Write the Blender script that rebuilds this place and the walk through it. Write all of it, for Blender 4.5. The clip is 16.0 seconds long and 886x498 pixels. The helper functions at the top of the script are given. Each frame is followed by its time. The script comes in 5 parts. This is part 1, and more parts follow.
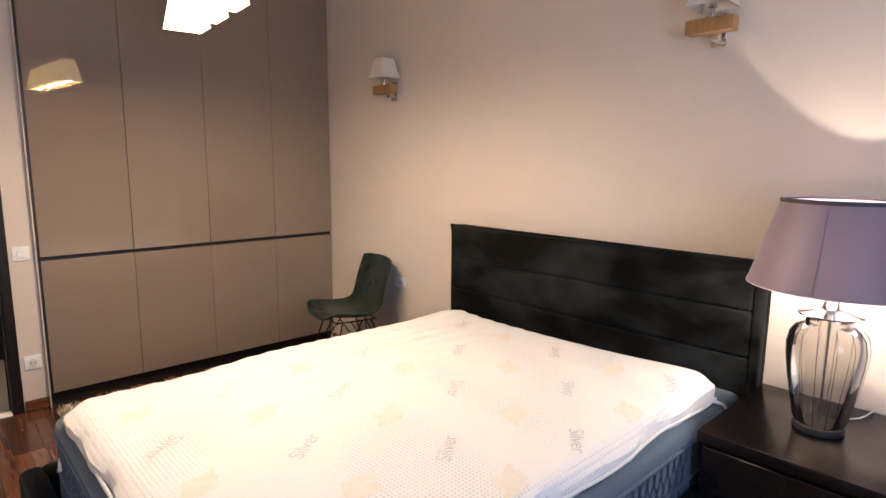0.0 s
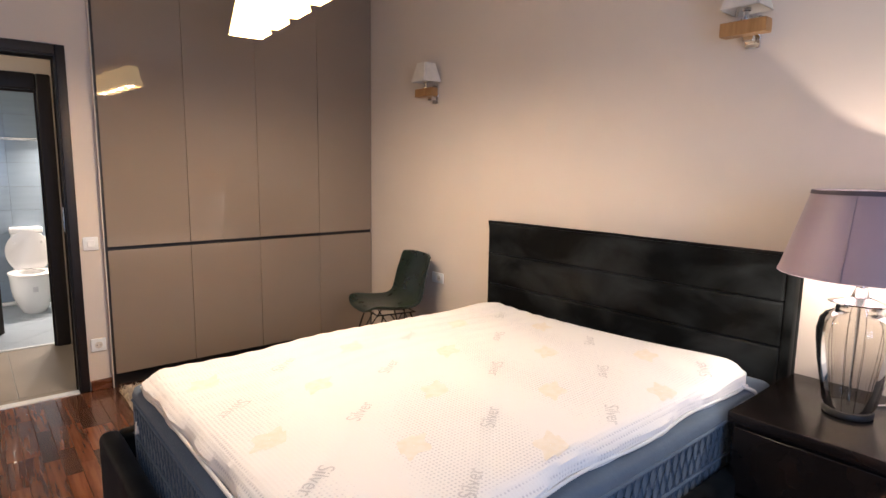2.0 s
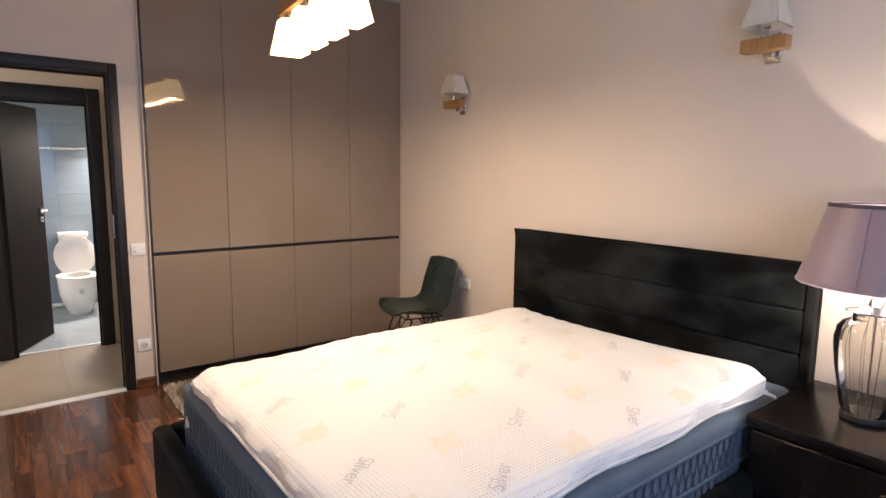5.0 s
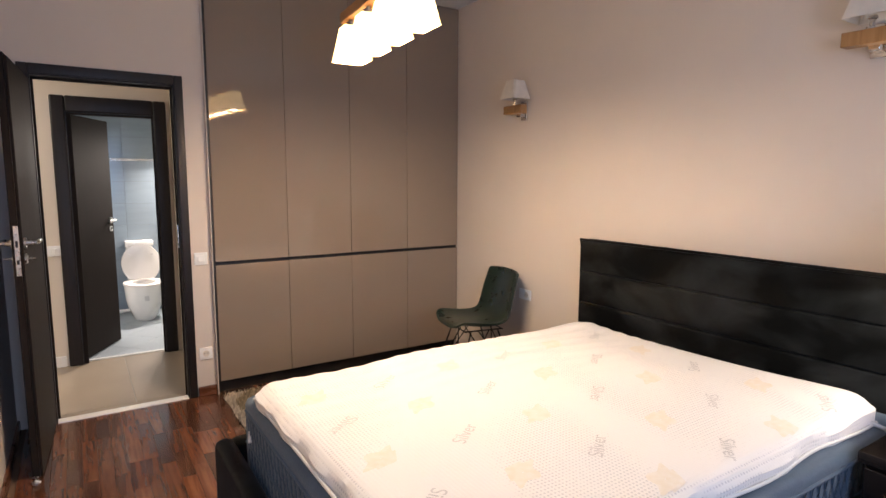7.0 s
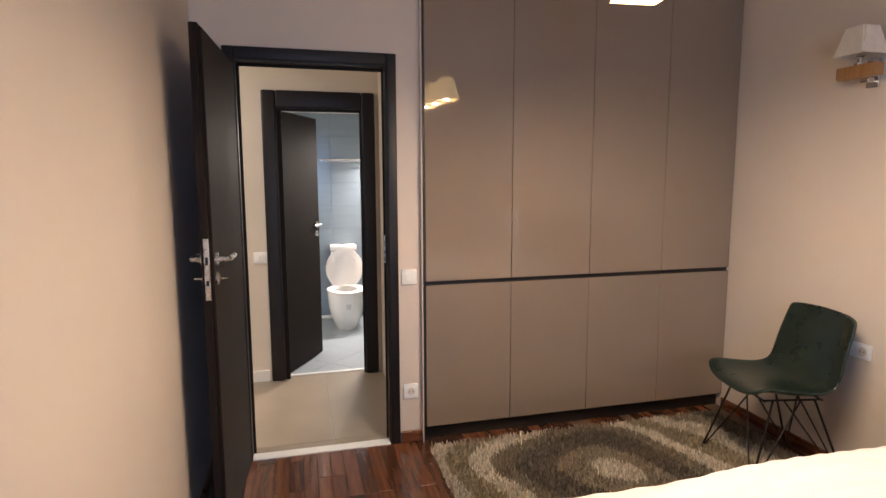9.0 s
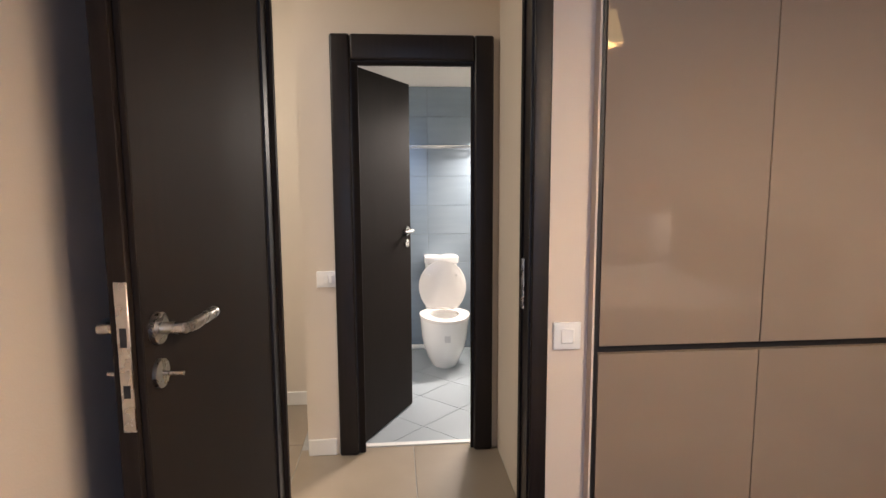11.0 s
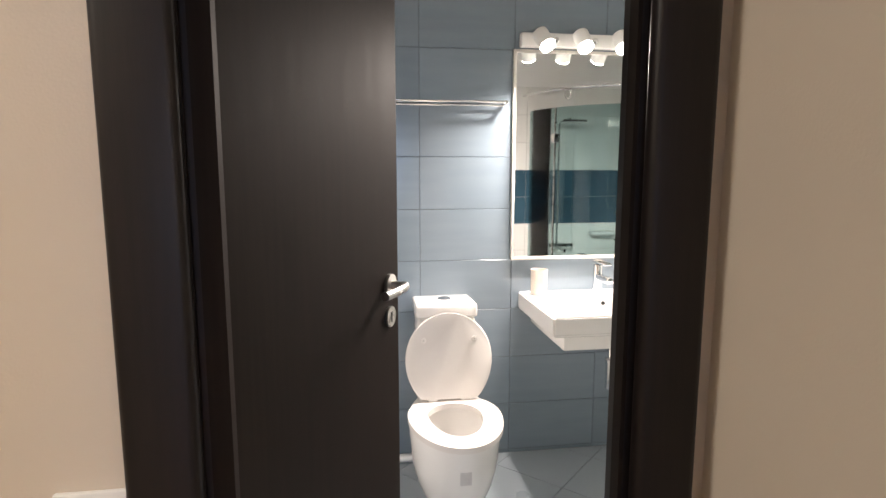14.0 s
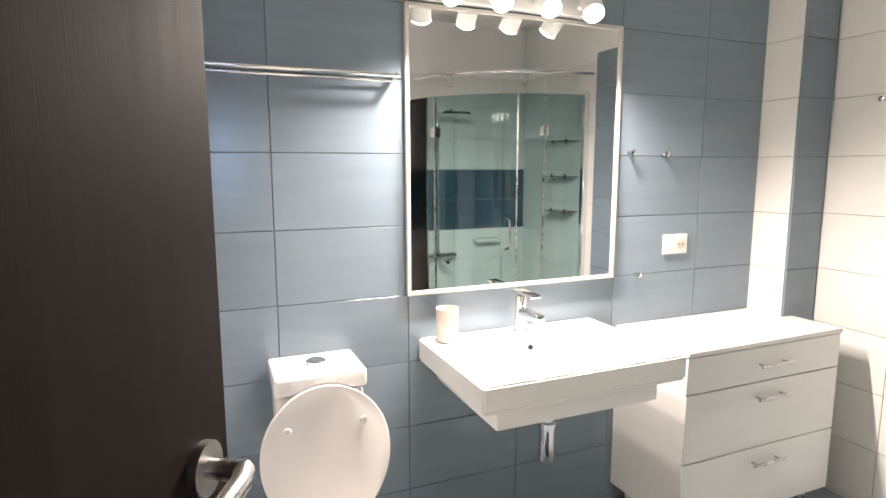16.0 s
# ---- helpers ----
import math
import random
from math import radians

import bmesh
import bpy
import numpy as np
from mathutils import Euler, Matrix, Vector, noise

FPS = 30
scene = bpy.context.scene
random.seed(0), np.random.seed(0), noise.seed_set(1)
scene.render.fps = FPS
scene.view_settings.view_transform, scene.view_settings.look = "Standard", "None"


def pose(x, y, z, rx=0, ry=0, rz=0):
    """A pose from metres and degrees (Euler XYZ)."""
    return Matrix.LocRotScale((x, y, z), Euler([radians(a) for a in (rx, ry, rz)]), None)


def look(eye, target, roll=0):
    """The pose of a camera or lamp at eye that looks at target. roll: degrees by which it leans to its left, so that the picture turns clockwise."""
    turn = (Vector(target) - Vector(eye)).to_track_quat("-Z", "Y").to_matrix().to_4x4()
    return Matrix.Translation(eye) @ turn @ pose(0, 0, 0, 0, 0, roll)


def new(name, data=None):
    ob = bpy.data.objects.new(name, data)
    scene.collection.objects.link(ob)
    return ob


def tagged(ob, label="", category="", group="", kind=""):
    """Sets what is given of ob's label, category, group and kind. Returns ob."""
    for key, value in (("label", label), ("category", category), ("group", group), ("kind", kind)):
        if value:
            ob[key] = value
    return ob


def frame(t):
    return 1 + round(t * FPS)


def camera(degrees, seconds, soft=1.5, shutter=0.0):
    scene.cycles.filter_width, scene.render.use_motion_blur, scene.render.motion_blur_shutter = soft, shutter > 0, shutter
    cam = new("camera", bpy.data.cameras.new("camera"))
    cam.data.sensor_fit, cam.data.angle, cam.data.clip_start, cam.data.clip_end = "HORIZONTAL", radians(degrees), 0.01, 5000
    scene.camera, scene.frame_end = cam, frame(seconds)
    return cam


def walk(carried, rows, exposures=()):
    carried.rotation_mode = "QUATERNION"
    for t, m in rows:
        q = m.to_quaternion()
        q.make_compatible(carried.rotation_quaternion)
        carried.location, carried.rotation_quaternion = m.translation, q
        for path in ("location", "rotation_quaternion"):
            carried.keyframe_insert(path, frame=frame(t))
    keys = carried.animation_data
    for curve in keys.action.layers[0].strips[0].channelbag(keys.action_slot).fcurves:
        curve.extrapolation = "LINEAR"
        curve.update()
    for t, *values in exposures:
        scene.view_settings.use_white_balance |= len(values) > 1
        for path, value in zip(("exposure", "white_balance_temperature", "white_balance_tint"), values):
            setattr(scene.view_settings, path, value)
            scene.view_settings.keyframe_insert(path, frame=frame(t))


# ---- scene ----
cam = camera(76.0, 16.0)
PATH = [
    (0, (-0.113, 0.762, 1.476), (1.241, 2.201, 1.169), 0.5),
    (0.5, (-0.162, 0.74, 1.471), (1.158, 2.212, 1.173), 0.7),
    (1, (-0.192, 0.723, 1.444), (1.105, 2.217, 1.156), 0.9),
    (1.5, (-0.225, 0.703, 1.431), (1.062, 2.206, 1.143), 0.8),
    (2, (-0.259, 0.681, 1.423), (1.02, 2.193, 1.141), 0.8),
    (2.5, (-0.28, 0.67, 1.437), (0.99, 2.187, 1.148), 0.7),
    (3, (-0.306, 0.644, 1.439), (0.957, 2.169, 1.153), 0.7),
    (3.5, (-0.333, 0.614, 1.45), (0.918, 2.148, 1.164), 0.6),
    (4, (-0.352, 0.596, 1.461), (0.883, 2.144, 1.177), 0.6),
    (6.5, (-0.355, 0.659, 1.461), (0.787, 2.282, 1.213), 0.4),
    (7, (-0.349, 0.738, 1.467), (0.727, 2.406, 1.219), 0.2),
    (7.5, (-0.289, 0.885, 1.467), (0.676, 2.62, 1.224), 0.2),
    (8, (-0.243, 1.122, 1.478), (0.562, 2.936, 1.229), -0.1),
    (8.5, (-0.253, 1.405, 1.468), (0.392, 3.282, 1.222), -0.2),
    (9, (-0.261, 1.738, 1.462), (0.234, 3.66, 1.215), -0.2),
    (9.5, (-0.234, 2.04, 1.466), (0.131, 3.99, 1.213), -0.4),
    (12, (-0.163, 3.882, 1.337), (-0.02, 5.863, 1.097), -0.3),
    (12.5, (-0.147, 4.224, 1.333), (-0.004, 6.203, 1.084), -0.6),
    (13, (-0.149, 4.561, 1.348), (0.007, 6.538, 1.092), -0.8),
    (13.5, (-0.159, 4.879, 1.353), (0.047, 6.851, 1.091), -0.5),
    (14, (-0.173, 5.177, 1.355), (0.113, 7.138, 1.084), -0.0),
    (14.5, (-0.166, 5.418, 1.356), (0.231, 7.359, 1.082), -0.4),
    (15, (-0.139, 5.637, 1.352), (0.374, 7.55, 1.075), -0.2),
    (15.5, (-0.108, 5.789, 1.375), (0.517, 7.666, 1.081), -0.1),
    (16, (-0.092, 5.936, 1.369), (0.668, 7.765, 1.091), -0.1),
]
walk(cam, [(t, look(eye, target, roll)) for t, eye, target, roll in PATH],
     exposures=[(0, 0.0), (9.5, 0.0), (12, 0.0), (13.5, 0.0), (14.5, 0.0), (16, 0.0)])

# ---- light: evening sky behind a window, the lamps that are on, an added hall fill ----
world = bpy.data.worlds.new("evening")
scene.world = world
world.use_nodes = True
_n = world.node_tree.nodes
_sky = _n.new("ShaderNodeTexSky")
_sky.sky_type, _sky.sun_disc, _sky.sun_elevation = "NISHITA", False, radians(3)
_n["Background"].inputs[1].default_value = 0.05
world.node_tree.links.new(_sky.outputs[0], _n["Background"].inputs[0])

WARM = (1.0, 0.80, 0.63)
CHANDELIER_W, TABLE_W, BATH_W, HALL_W, SKY_W = 28.0, 22.0, 73.0, 38.0, 46.0


def point(name, loc, watts, colour, size=0.03):
    d = bpy.data.lights.new(name, "POINT")
    d.energy, d.color, d.shadow_soft_size = watts, colour, size
    o = new(name, d)
    o.location = loc
    return o


def spot(name, loc, aim, watts, colour, cone=120, blend=0.4, size=0.03):
    d = bpy.data.lights.new(name, "SPOT")
    d.energy, d.color, d.shadow_soft_size, d.spot_size, d.spot_blend = watts, colour, size, radians(cone), blend
    o = new(name, d)
    o.matrix_world = look(loc, aim)
    return o


def area(name, m, w, h, watts, colour):
    d = bpy.data.lights.new(name, "AREA")
    d.shape, d.size, d.size_y, d.energy, d.color = "RECTANGLE", w, h, watts, colour
    o = new(name, d)
    o.matrix_world = m
    return o


SHADES = [(0.81 + 0.0226 * (i - 1.5), 3.06 + 0.244 * (i - 1.5)) for i in range(4)]
for _x, _y in SHADES:
    point("chandelier_bulb_light", (_x, _y, 2.068), CHANDELIER_W, WARM, 0.03)
point("table_lamp_light", (2.030, 1.20, 1.132), TABLE_W, (1.0, 0.86, 0.74), 0.012)
point("hall_sconce_light", (-1.955, 7.70, 1.985), HALL_W, WARM, 0.03)
# added fill from above to brighten the hall, no fixture belongs to it
area("hall_fill_light", pose(-1.7, 5.4, 2.66), 0.5, 0.5, 30, (1.0, 0.91, 0.81))
BULBS = ((0.60, 7.53), (0.78, 7.53), (0.96, 7.53), (1.14, 7.53))
for _x, _y in BULBS:
    spot("mirror_bulb_light", (_x, _y, 1.838), (_x, _y - 0.29, 1.10), BATH_W, (1.0, 0.865, 0.775), 157, 0.8, 0.02)
area("window_skylight", pose(-0.05, -0.97, 1.55, 90, 0, 0), 1.1, 1.3, SKY_W, (0.45, 0.62, 1.0))

# ---- materials ----


def shader(name):
    m = bpy.data.materials.new(name)
    m.use_nodes = True
    return m, m.node_tree.nodes, m.node_tree.links, m.node_tree.nodes["Principled BSDF"]


def surface(name, a, b=None, scale=6.0, rough=0.5, metal=0.0, bump=0.0, bscale=150.0, stretch=(1, 1, 1), coat=0.0, spread=0.0, sheen=0.0, rvar=0.08, spec=0.5):
    """Two colours mixed by noise at two scales, fine relief, and a random shade per piece."""
    m, n, l, p = shader(name)
    b = b or tuple(c * 0.9 for c in a)
    tc, mp = n.new("ShaderNodeTexCoord"), n.new("ShaderNodeMapping")
    mp.inputs["Scale"].default_value = stretch
    l.new(tc.outputs["Object"], mp.inputs[0])
    t1, t2 = n.new("ShaderNodeTexNoise"), n.new("ShaderNodeTexNoise")
    t1.inputs["Scale"].default_value, t1.inputs["Detail"].default_value = scale, 6
    t2.inputs["Scale"].default_value, t2.inputs["Detail"].default_value = bscale, 3
    for t in (t1, t2):
        l.new(mp.outputs[0], t.inputs["Vector"])
    info = n.new("ShaderNodeObjectInfo")
    if spread:
        off = n.new("ShaderNodeVectorMath")
        off.operation = "MULTIPLY_ADD"
        l.new(info.outputs["Random"], off.inputs[0])
        off.inputs[1].default_value = (17, 31, 7)
        l.new(mp.outputs[0], off.inputs[2])
        l.new(off.outputs[0], t1.inputs["Vector"])
    r = n.new("ShaderNodeValToRGB")
    r.color_ramp.elements[0].position, r.color_ramp.elements[1].position = 0.35, 0.65
    r.color_ramp.elements[0].color, r.color_ramp.elements[1].color = (*b, 1), (*a, 1)
    l.new(t1.outputs["Fac"], r.inputs[0])
    out = r.outputs[0]
    if spread:
        hs, mr = n.new("ShaderNodeHueSaturation"), n.new("ShaderNodeMapRange")
        mr.inputs["To Min"].default_value, mr.inputs["To Max"].default_value = 1 - spread, 1 + spread
        l.new(info.outputs["Random"], mr.inputs["Value"])
        l.new(mr.outputs[0], hs.inputs["Value"])
        l.new(out, hs.inputs["Color"])
        out = hs.outputs[0]
    l.new(out, p.inputs["Base Color"])
    rr = n.new("ShaderNodeMapRange")
    rr.inputs["To Min"].default_value, rr.inputs["To Max"].default_value = max(0.02, rough - rvar), rough + rvar
    l.new(t1.outputs["Fac"], rr.inputs["Value"])
    l.new(rr.outputs[0], p.inputs["Roughness"])
    p.inputs["Metallic"].default_value = metal
    p.inputs["Coat Weight"].default_value = coat
    p.inputs["Coat Roughness"].default_value = 0.03
    p.inputs["Specular IOR Level"].default_value = spec
    if sheen:
        p.inputs["Sheen Weight"].default_value, p.inputs["Sheen Roughness"].default_value = sheen, 0.4
    if bump:
        bm_ = n.new("ShaderNodeBump")
        bm_.inputs["Strength"].default_value, bm_.inputs["Distance"].default_value = bump, 0.003
        l.new(t2.outputs["Fac"], bm_.inputs["Height"])
        l.new(bm_.outputs[0], p.inputs["Normal"])
    return m


def glow(name, colour, strength):
    m, n, l, p = shader(name)
    p.inputs["Base Color"].default_value = (*colour, 1)
    p.inputs["Emission Color"].default_value = (*colour, 1)
    p.inputs["Emission Strength"].default_value = strength
    return m


def glass(name, colour, rough=0.0, ior=1.45):
    m, n, l, p = shader(name)
    p.inputs["Base Color"].default_value = (*colour, 1)
    p.inputs["Transmission Weight"].default_value = 1
    p.inputs["Roughness"].default_value, p.inputs["IOR"].default_value = rough, ior
    return m


def thin_glass(name, colour, ior=1.45):
    m, n, l, p = shader(name)
    tr, gl, mix, fr = n.new("ShaderNodeBsdfTransparent"), n.new("ShaderNodeBsdfGlossy"), n.new("ShaderNodeMixShader"), n.new("ShaderNodeFresnel")
    tr.inputs[0].default_value, gl.inputs["Roughness"].default_value = (*colour, 1), 0.01
    fr.inputs[0].default_value = ior
    l.new(fr.outputs[0], mix.inputs[0])
    l.new(tr.outputs[0], mix.inputs[1])
    l.new(gl.outputs[0], mix.inputs[2])
    l.new(mix.outputs[0], n["Material Output"].inputs[0])
    return m


PAINT = surface("beige_wall_paint", (0.665, 0.578, 0.50), (0.645, 0.56, 0.485), 2.5, 0.75, bump=0.12, bscale=240)
HALLPAINT = surface("cream_wall_paint", (0.70, 0.625, 0.53), (0.68, 0.605, 0.515), 2.5, 0.75, bump=0.12, bscale=240)
WHITEPAINT = surface("white_ceiling_paint", (0.80, 0.79, 0.77), (0.78, 0.77, 0.75), 3, 0.8, bump=0.08)
WENGE = surface("wenge_veneer", (0.013, 0.009, 0.0085), (0.008, 0.006, 0.0055), 7, 0.45, stretch=(9, 9, 0.5), bump=0.06, bscale=60, spec=0.35)
LEAF = surface("dark_door_veneer", (0.021, 0.016, 0.0135), (0.016, 0.012, 0.0103), 6, 0.6, stretch=(9, 9, 0.5), bump=0.05, bscale=60, spec=0.06)
BLACKGLOSS = surface("black_brown_lacquer", (0.012, 0.009, 0.008), (0.009, 0.007, 0.006), 8, 0.22, bump=0.03, spec=0.3)
TAUPE = surface("taupe_gloss_lacquer", (0.255, 0.20, 0.155), (0.245, 0.192, 0.149), 1.5, 0.02, spread=0.02, rvar=0.0)
# near-black, the shade of gaps and recesses put into the colour
GAPSHADE = surface("recess_shade", (0.012, 0.010, 0.009), None, 8, 0.5)
PARQUET = surface("red_brown_parquet", (0.165, 0.062, 0.028), (0.085, 0.028, 0.013), 5, 0.20, stretch=(9, 0.8, 1), bump=0.05, bscale=70, spread=0.55, coat=0.3)
SKIRT = surface("red_brown_skirting", (0.17, 0.06, 0.028), (0.10, 0.034, 0.016), 5, 0.28, stretch=(1, 1, 6), bump=0.04, coat=0.2)
JOINT = surface("dark_joint", (0.16, 0.095, 0.06), None, 20, 0.7)
GROUT = surface("grey_grout", (0.42, 0.42, 0.41), None, 30, 0.85, bump=0.2)
DARKGROUT = surface("blue_grey_grout", (0.16, 0.19, 0.22), None, 30, 0.85, bump=0.2)
BLUETILE = surface("blue_grey_wall_tile", (0.215, 0.268, 0.318), (0.20, 0.25, 0.30), 3, 0.16, stretch=(1, 1, 8), bump=0.04, bscale=40, spread=0.05, rvar=0.04)
DARKBLUETILE = surface("dark_blue_wall_tile", (0.035, 0.085, 0.125), (0.03, 0.07, 0.10), 3, 0.15, spread=0.05)
WHITETILE = surface("white_wall_tile", (0.74, 0.73, 0.70), (0.72, 0.71, 0.68), 3, 0.14, bump=0.03, bscale=30, spread=0.03, rvar=0.04)
BATHFLOOR = surface("blue_grey_floor_tile", (0.36, 0.41, 0.45), (0.35, 0.40, 0.44), 3, 0.28, bump=0.03, spread=0.04, rvar=0.015)
HALLTILE = surface("taupe_floor_tile", (0.33, 0.275, 0.215), (0.285, 0.235, 0.18), 2.5, 0.34, bump=0.05, spread=0.06)
CERAMIC = surface("white_ceramic", (0.83, 0.82, 0.80), (0.82, 0.81, 0.79), 2, 0.09, coat=0.4, rvar=0.02)
SEATPLASTIC = surface("white_seat_plastic", (0.80, 0.77, 0.74), None, 2, 0.22, rvar=0.03)
WHITELAC = surface("white_lacquer", (0.78, 0.77, 0.745), (0.765, 0.755, 0.73), 3, 0.22, rvar=0.04)
WHITEPLASTIC = surface("white_plastic", (0.86, 0.86, 0.84), (0.84, 0.84, 0.82), 6, 0.35)
CHROME = surface("chrome", (0.80, 0.80, 0.80), (0.76, 0.76, 0.76), 4, 0.08, metal=1.0, rvar=0.03)
STEEL = surface("brushed_steel", (0.55, 0.54, 0.52), (0.50, 0.49, 0.47), 40, 0.28, metal=1.0)
MIRROR = surface("mirror_silver", (0.90, 0.91, 0.91), (0.90, 0.91, 0.91), 1, 0.02, metal=1.0, rvar=0.0)
MIRFRAME = surface("pale_frame", (0.62, 0.60, 0.56), (0.58, 0.56, 0.52), 20, 0.35, metal=0.2)
# the brushed velvet's mottled sheen is painted in as two-tone colour noise
VELVET = surface("black_velvet", (0.0145, 0.0165, 0.0175), (0.0006, 0.001, 0.001), 4.0, 0.85, bump=0.3, bscale=25, sheen=0.05, spec=0.08, stretch=(1, 0.7, 1.3))
for _q in VELVET.node_tree.nodes:
    if _q.type == "TEX_NOISE" and _q.inputs["Scale"].default_value == 4.0:
        _q.inputs["Distortion"].default_value = 0.7
    if _q.type == "VALTORGB":
        _q.color_ramp.elements[0].position, _q.color_ramp.elements[1].position = 0.40, 0.68
LEATHER = surface("dark_green_leather", (0.011, 0.024, 0.017), (0.008, 0.018, 0.013), 12, 0.29, bump=0.15, bscale=260)
WIRE = surface("dark_steel_wire", (0.05, 0.045, 0.04), None, 10, 0.35, metal=0.9)
OAK = surface("honey_oak", (0.36, 0.19, 0.075), (0.28, 0.14, 0.05), 7, 0.4, stretch=(10, 10, 1), bump=0.1)
BROWNWOOD = surface("grey_brown_wood", (0.10, 0.066, 0.055), (0.068, 0.045, 0.038), 7, 0.45, stretch=(1, 8, 8), bump=0.1)
# BROWNWOOD at a third of its value: shade inside the shelves, put into the colour
SHADEDSHELF = surface("shaded_shelf_inside", (0.035, 0.022, 0.02), (0.022, 0.014, 0.013), 7, 0.5, stretch=(1, 8, 8))
MATTBLUE = surface("blue_grey_mattress_fabric", (0.078, 0.12, 0.17), (0.066, 0.102, 0.148), 9, 0.8, bump=0.4, bscale=120, sheen=0.2)
PURPLE = surface("mauve_shade_fabric", (0.29, 0.23, 0.265), (0.27, 0.212, 0.245), 20, 0.45, stretch=(1, 1, 0.2), bump=0.15, bscale=120, sheen=0.5)
_pm, _pn, _pl, _pp = PURPLE, PURPLE.node_tree.nodes, PURPLE.node_tree.links, PURPLE.node_tree.nodes["Principled BSDF"]
_tr, _mx = _pn.new("ShaderNodeBsdfTranslucent"), _pn.new("ShaderNodeMixShader")
_tr.inputs[0].default_value, _mx.inputs[0].default_value = (0.36, 0.28, 0.32, 1), 0.20
_pl.new(_pp.outputs[0], _mx.inputs[1])
_pl.new(_tr.outputs[0], _mx.inputs[2])
_pl.new(_mx.outputs[0], _pn["Material Output"].inputs[0])
DARKTRIM = surface("dark_mauve_trim", (0.06, 0.045, 0.06), None, 20, 0.6)
SHADEWHITE = surface("white_shade_fabric", (0.72, 0.66, 0.58), None, 20, 0.8, bump=0.1)
SHADELIT = glow("lit_shade_glass", (1.0, 0.70, 0.34), 5.0)
BULB = glow("lit_bulb", (1.0, 0.95, 0.85), 30)
HALLSHADE = glow("lit_hall_shade", (1.0, 0.72, 0.35), 6)
SMOKE = thin_glass("smoked_lamp_glass", (0.72, 0.705, 0.68), 1.3)
RIBGLASS = thin_glass("dark_rib_glass", (0.66, 0.64, 0.62), 1.2)
TEAL = thin_glass("green_tinted_glass", (0.68, 0.79, 0.80))
CLEAR = thin_glass("clear_plastic", (0.9, 0.9, 0.9))
INK = surface("pale_grey_print", (0.61, 0.60, 0.60), None, 30, 0.85)
BEIGEINK = surface("pale_beige_print", (0.755, 0.70, 0.60), (0.79, 0.755, 0.69), 40, 0.85)
BLACK = surface("black_hole", (0.01, 0.01, 0.01), None, 10, 0.6)
RUBBER = surface("dark_grey_plastic", (0.05, 0.05, 0.055), None, 10, 0.5)


def knit():
    """White mattress-topper cloth with a dotted relief."""
    m, n, l, p = shader("white_knit_cloth")
    tc, v, r, b, nz = (n.new("ShaderNode" + k) for k in ("TexCoord", "TexVoronoi", "ValToRGB", "Bump", "TexNoise"))
    v.inputs["Scale"].default_value, v.inputs["Randomness"].default_value = 75, 0.12
    nz.inputs["Scale"].default_value = 9
    l.new(tc.outputs["Object"], v.inputs["Vector"])
    l.new(tc.outputs["Object"], nz.inputs["Vector"])
    r.color_ramp.elements[0].color, r.color_ramp.elements[1].color = (0.58, 0.575, 0.59, 1), (0.80, 0.788, 0.768, 1)
    r.color_ramp.elements[0].position, r.color_ramp.elements[1].position = 0.12, 0.36
    l.new(v.outputs["Distance"], r.inputs[0])
    l.new(r.outputs[0], p.inputs["Base Color"])
    b.inputs["Strength"].default_value, b.inputs["Distance"].default_value = 0.5, 0.003
    l.new(v.outputs["Distance"], b.inputs["Height"])
    l.new(b.outputs[0], p.inputs["Normal"])
    p.inputs["Roughness"].default_value = 0.85
    return m


def rug_cloth():
    """Concentric wavy bands of brown, grey and cream."""
    m, n, l, p = shader("wavy_band_shag")
    tc, nz, ad, mt, ml, fr, r = (n.new("ShaderNode" + k) for k in ("TexCoord", "TexNoise", "VectorMath", "VectorMath", "Math", "Math", "ValToRGB"))
    nz.inputs["Scale"].default_value, nz.inputs["Detail"].default_value = 1.3, 1
    l.new(tc.outputs["Object"], nz.inputs["Vector"])
    ad.operation, mt.operation, ml.operation, fr.operation = "MULTIPLY_ADD", "DISTANCE", "MULTIPLY", "FRACT"
    l.new(nz.outputs["Color"], ad.inputs[0])
    ad.inputs[1].default_value = (0.45, 0.45, 0)
    l.new(tc.outputs["Object"], ad.inputs[2])
    l.new(ad.outputs[0], mt.inputs[0])
    mt.inputs[1].default_value = (1.45, 4.30, 0.02)
    l.new(mt.outputs["Value"], ml.inputs[0])
    ml.inputs[1].default_value = 1.35
    l.new(ml.outputs[0], fr.inputs[0])
    r.color_ramp.interpolation = "CONSTANT"
    e = r.color_ramp.elements
    e[0].color, e[0].position = (0.56, 0.50, 0.41, 1), 0.0
    e[1].color, e[1].position = (0.29, 0.24, 0.175, 1), 0.16
    for at_, c in ((0.32, (0.15, 0.122, 0.092, 1)), (0.55, (0.24, 0.20, 0.145, 1)), (0.68, (0.62, 0.56, 0.46, 1)), (0.82, (0.32, 0.265, 0.18, 1))):
        k = e.new(at_)
        k.color = c
    l.new(fr.outputs[0], r.inputs[0])
    ge, hs, mr = n.new("ShaderNodeNewGeometry"), n.new("ShaderNodeHueSaturation"), n.new("ShaderNodeMapRange")
    mr.inputs["To Min"].default_value, mr.inputs["To Max"].default_value = 0.7, 1.35
    l.new(ge.outputs["Random Per Island"], mr.inputs["Value"])
    l.new(mr.outputs[0], hs.inputs["Value"])
    l.new(r.outputs[0], hs.inputs["Color"])
    l.new(hs.outputs[0], p.inputs["Base Color"])
    p.inputs["Roughness"].default_value = 0.9
    return m


KNIT, RUG = knit(), rug_cloth()

# ---- mesh helpers ----


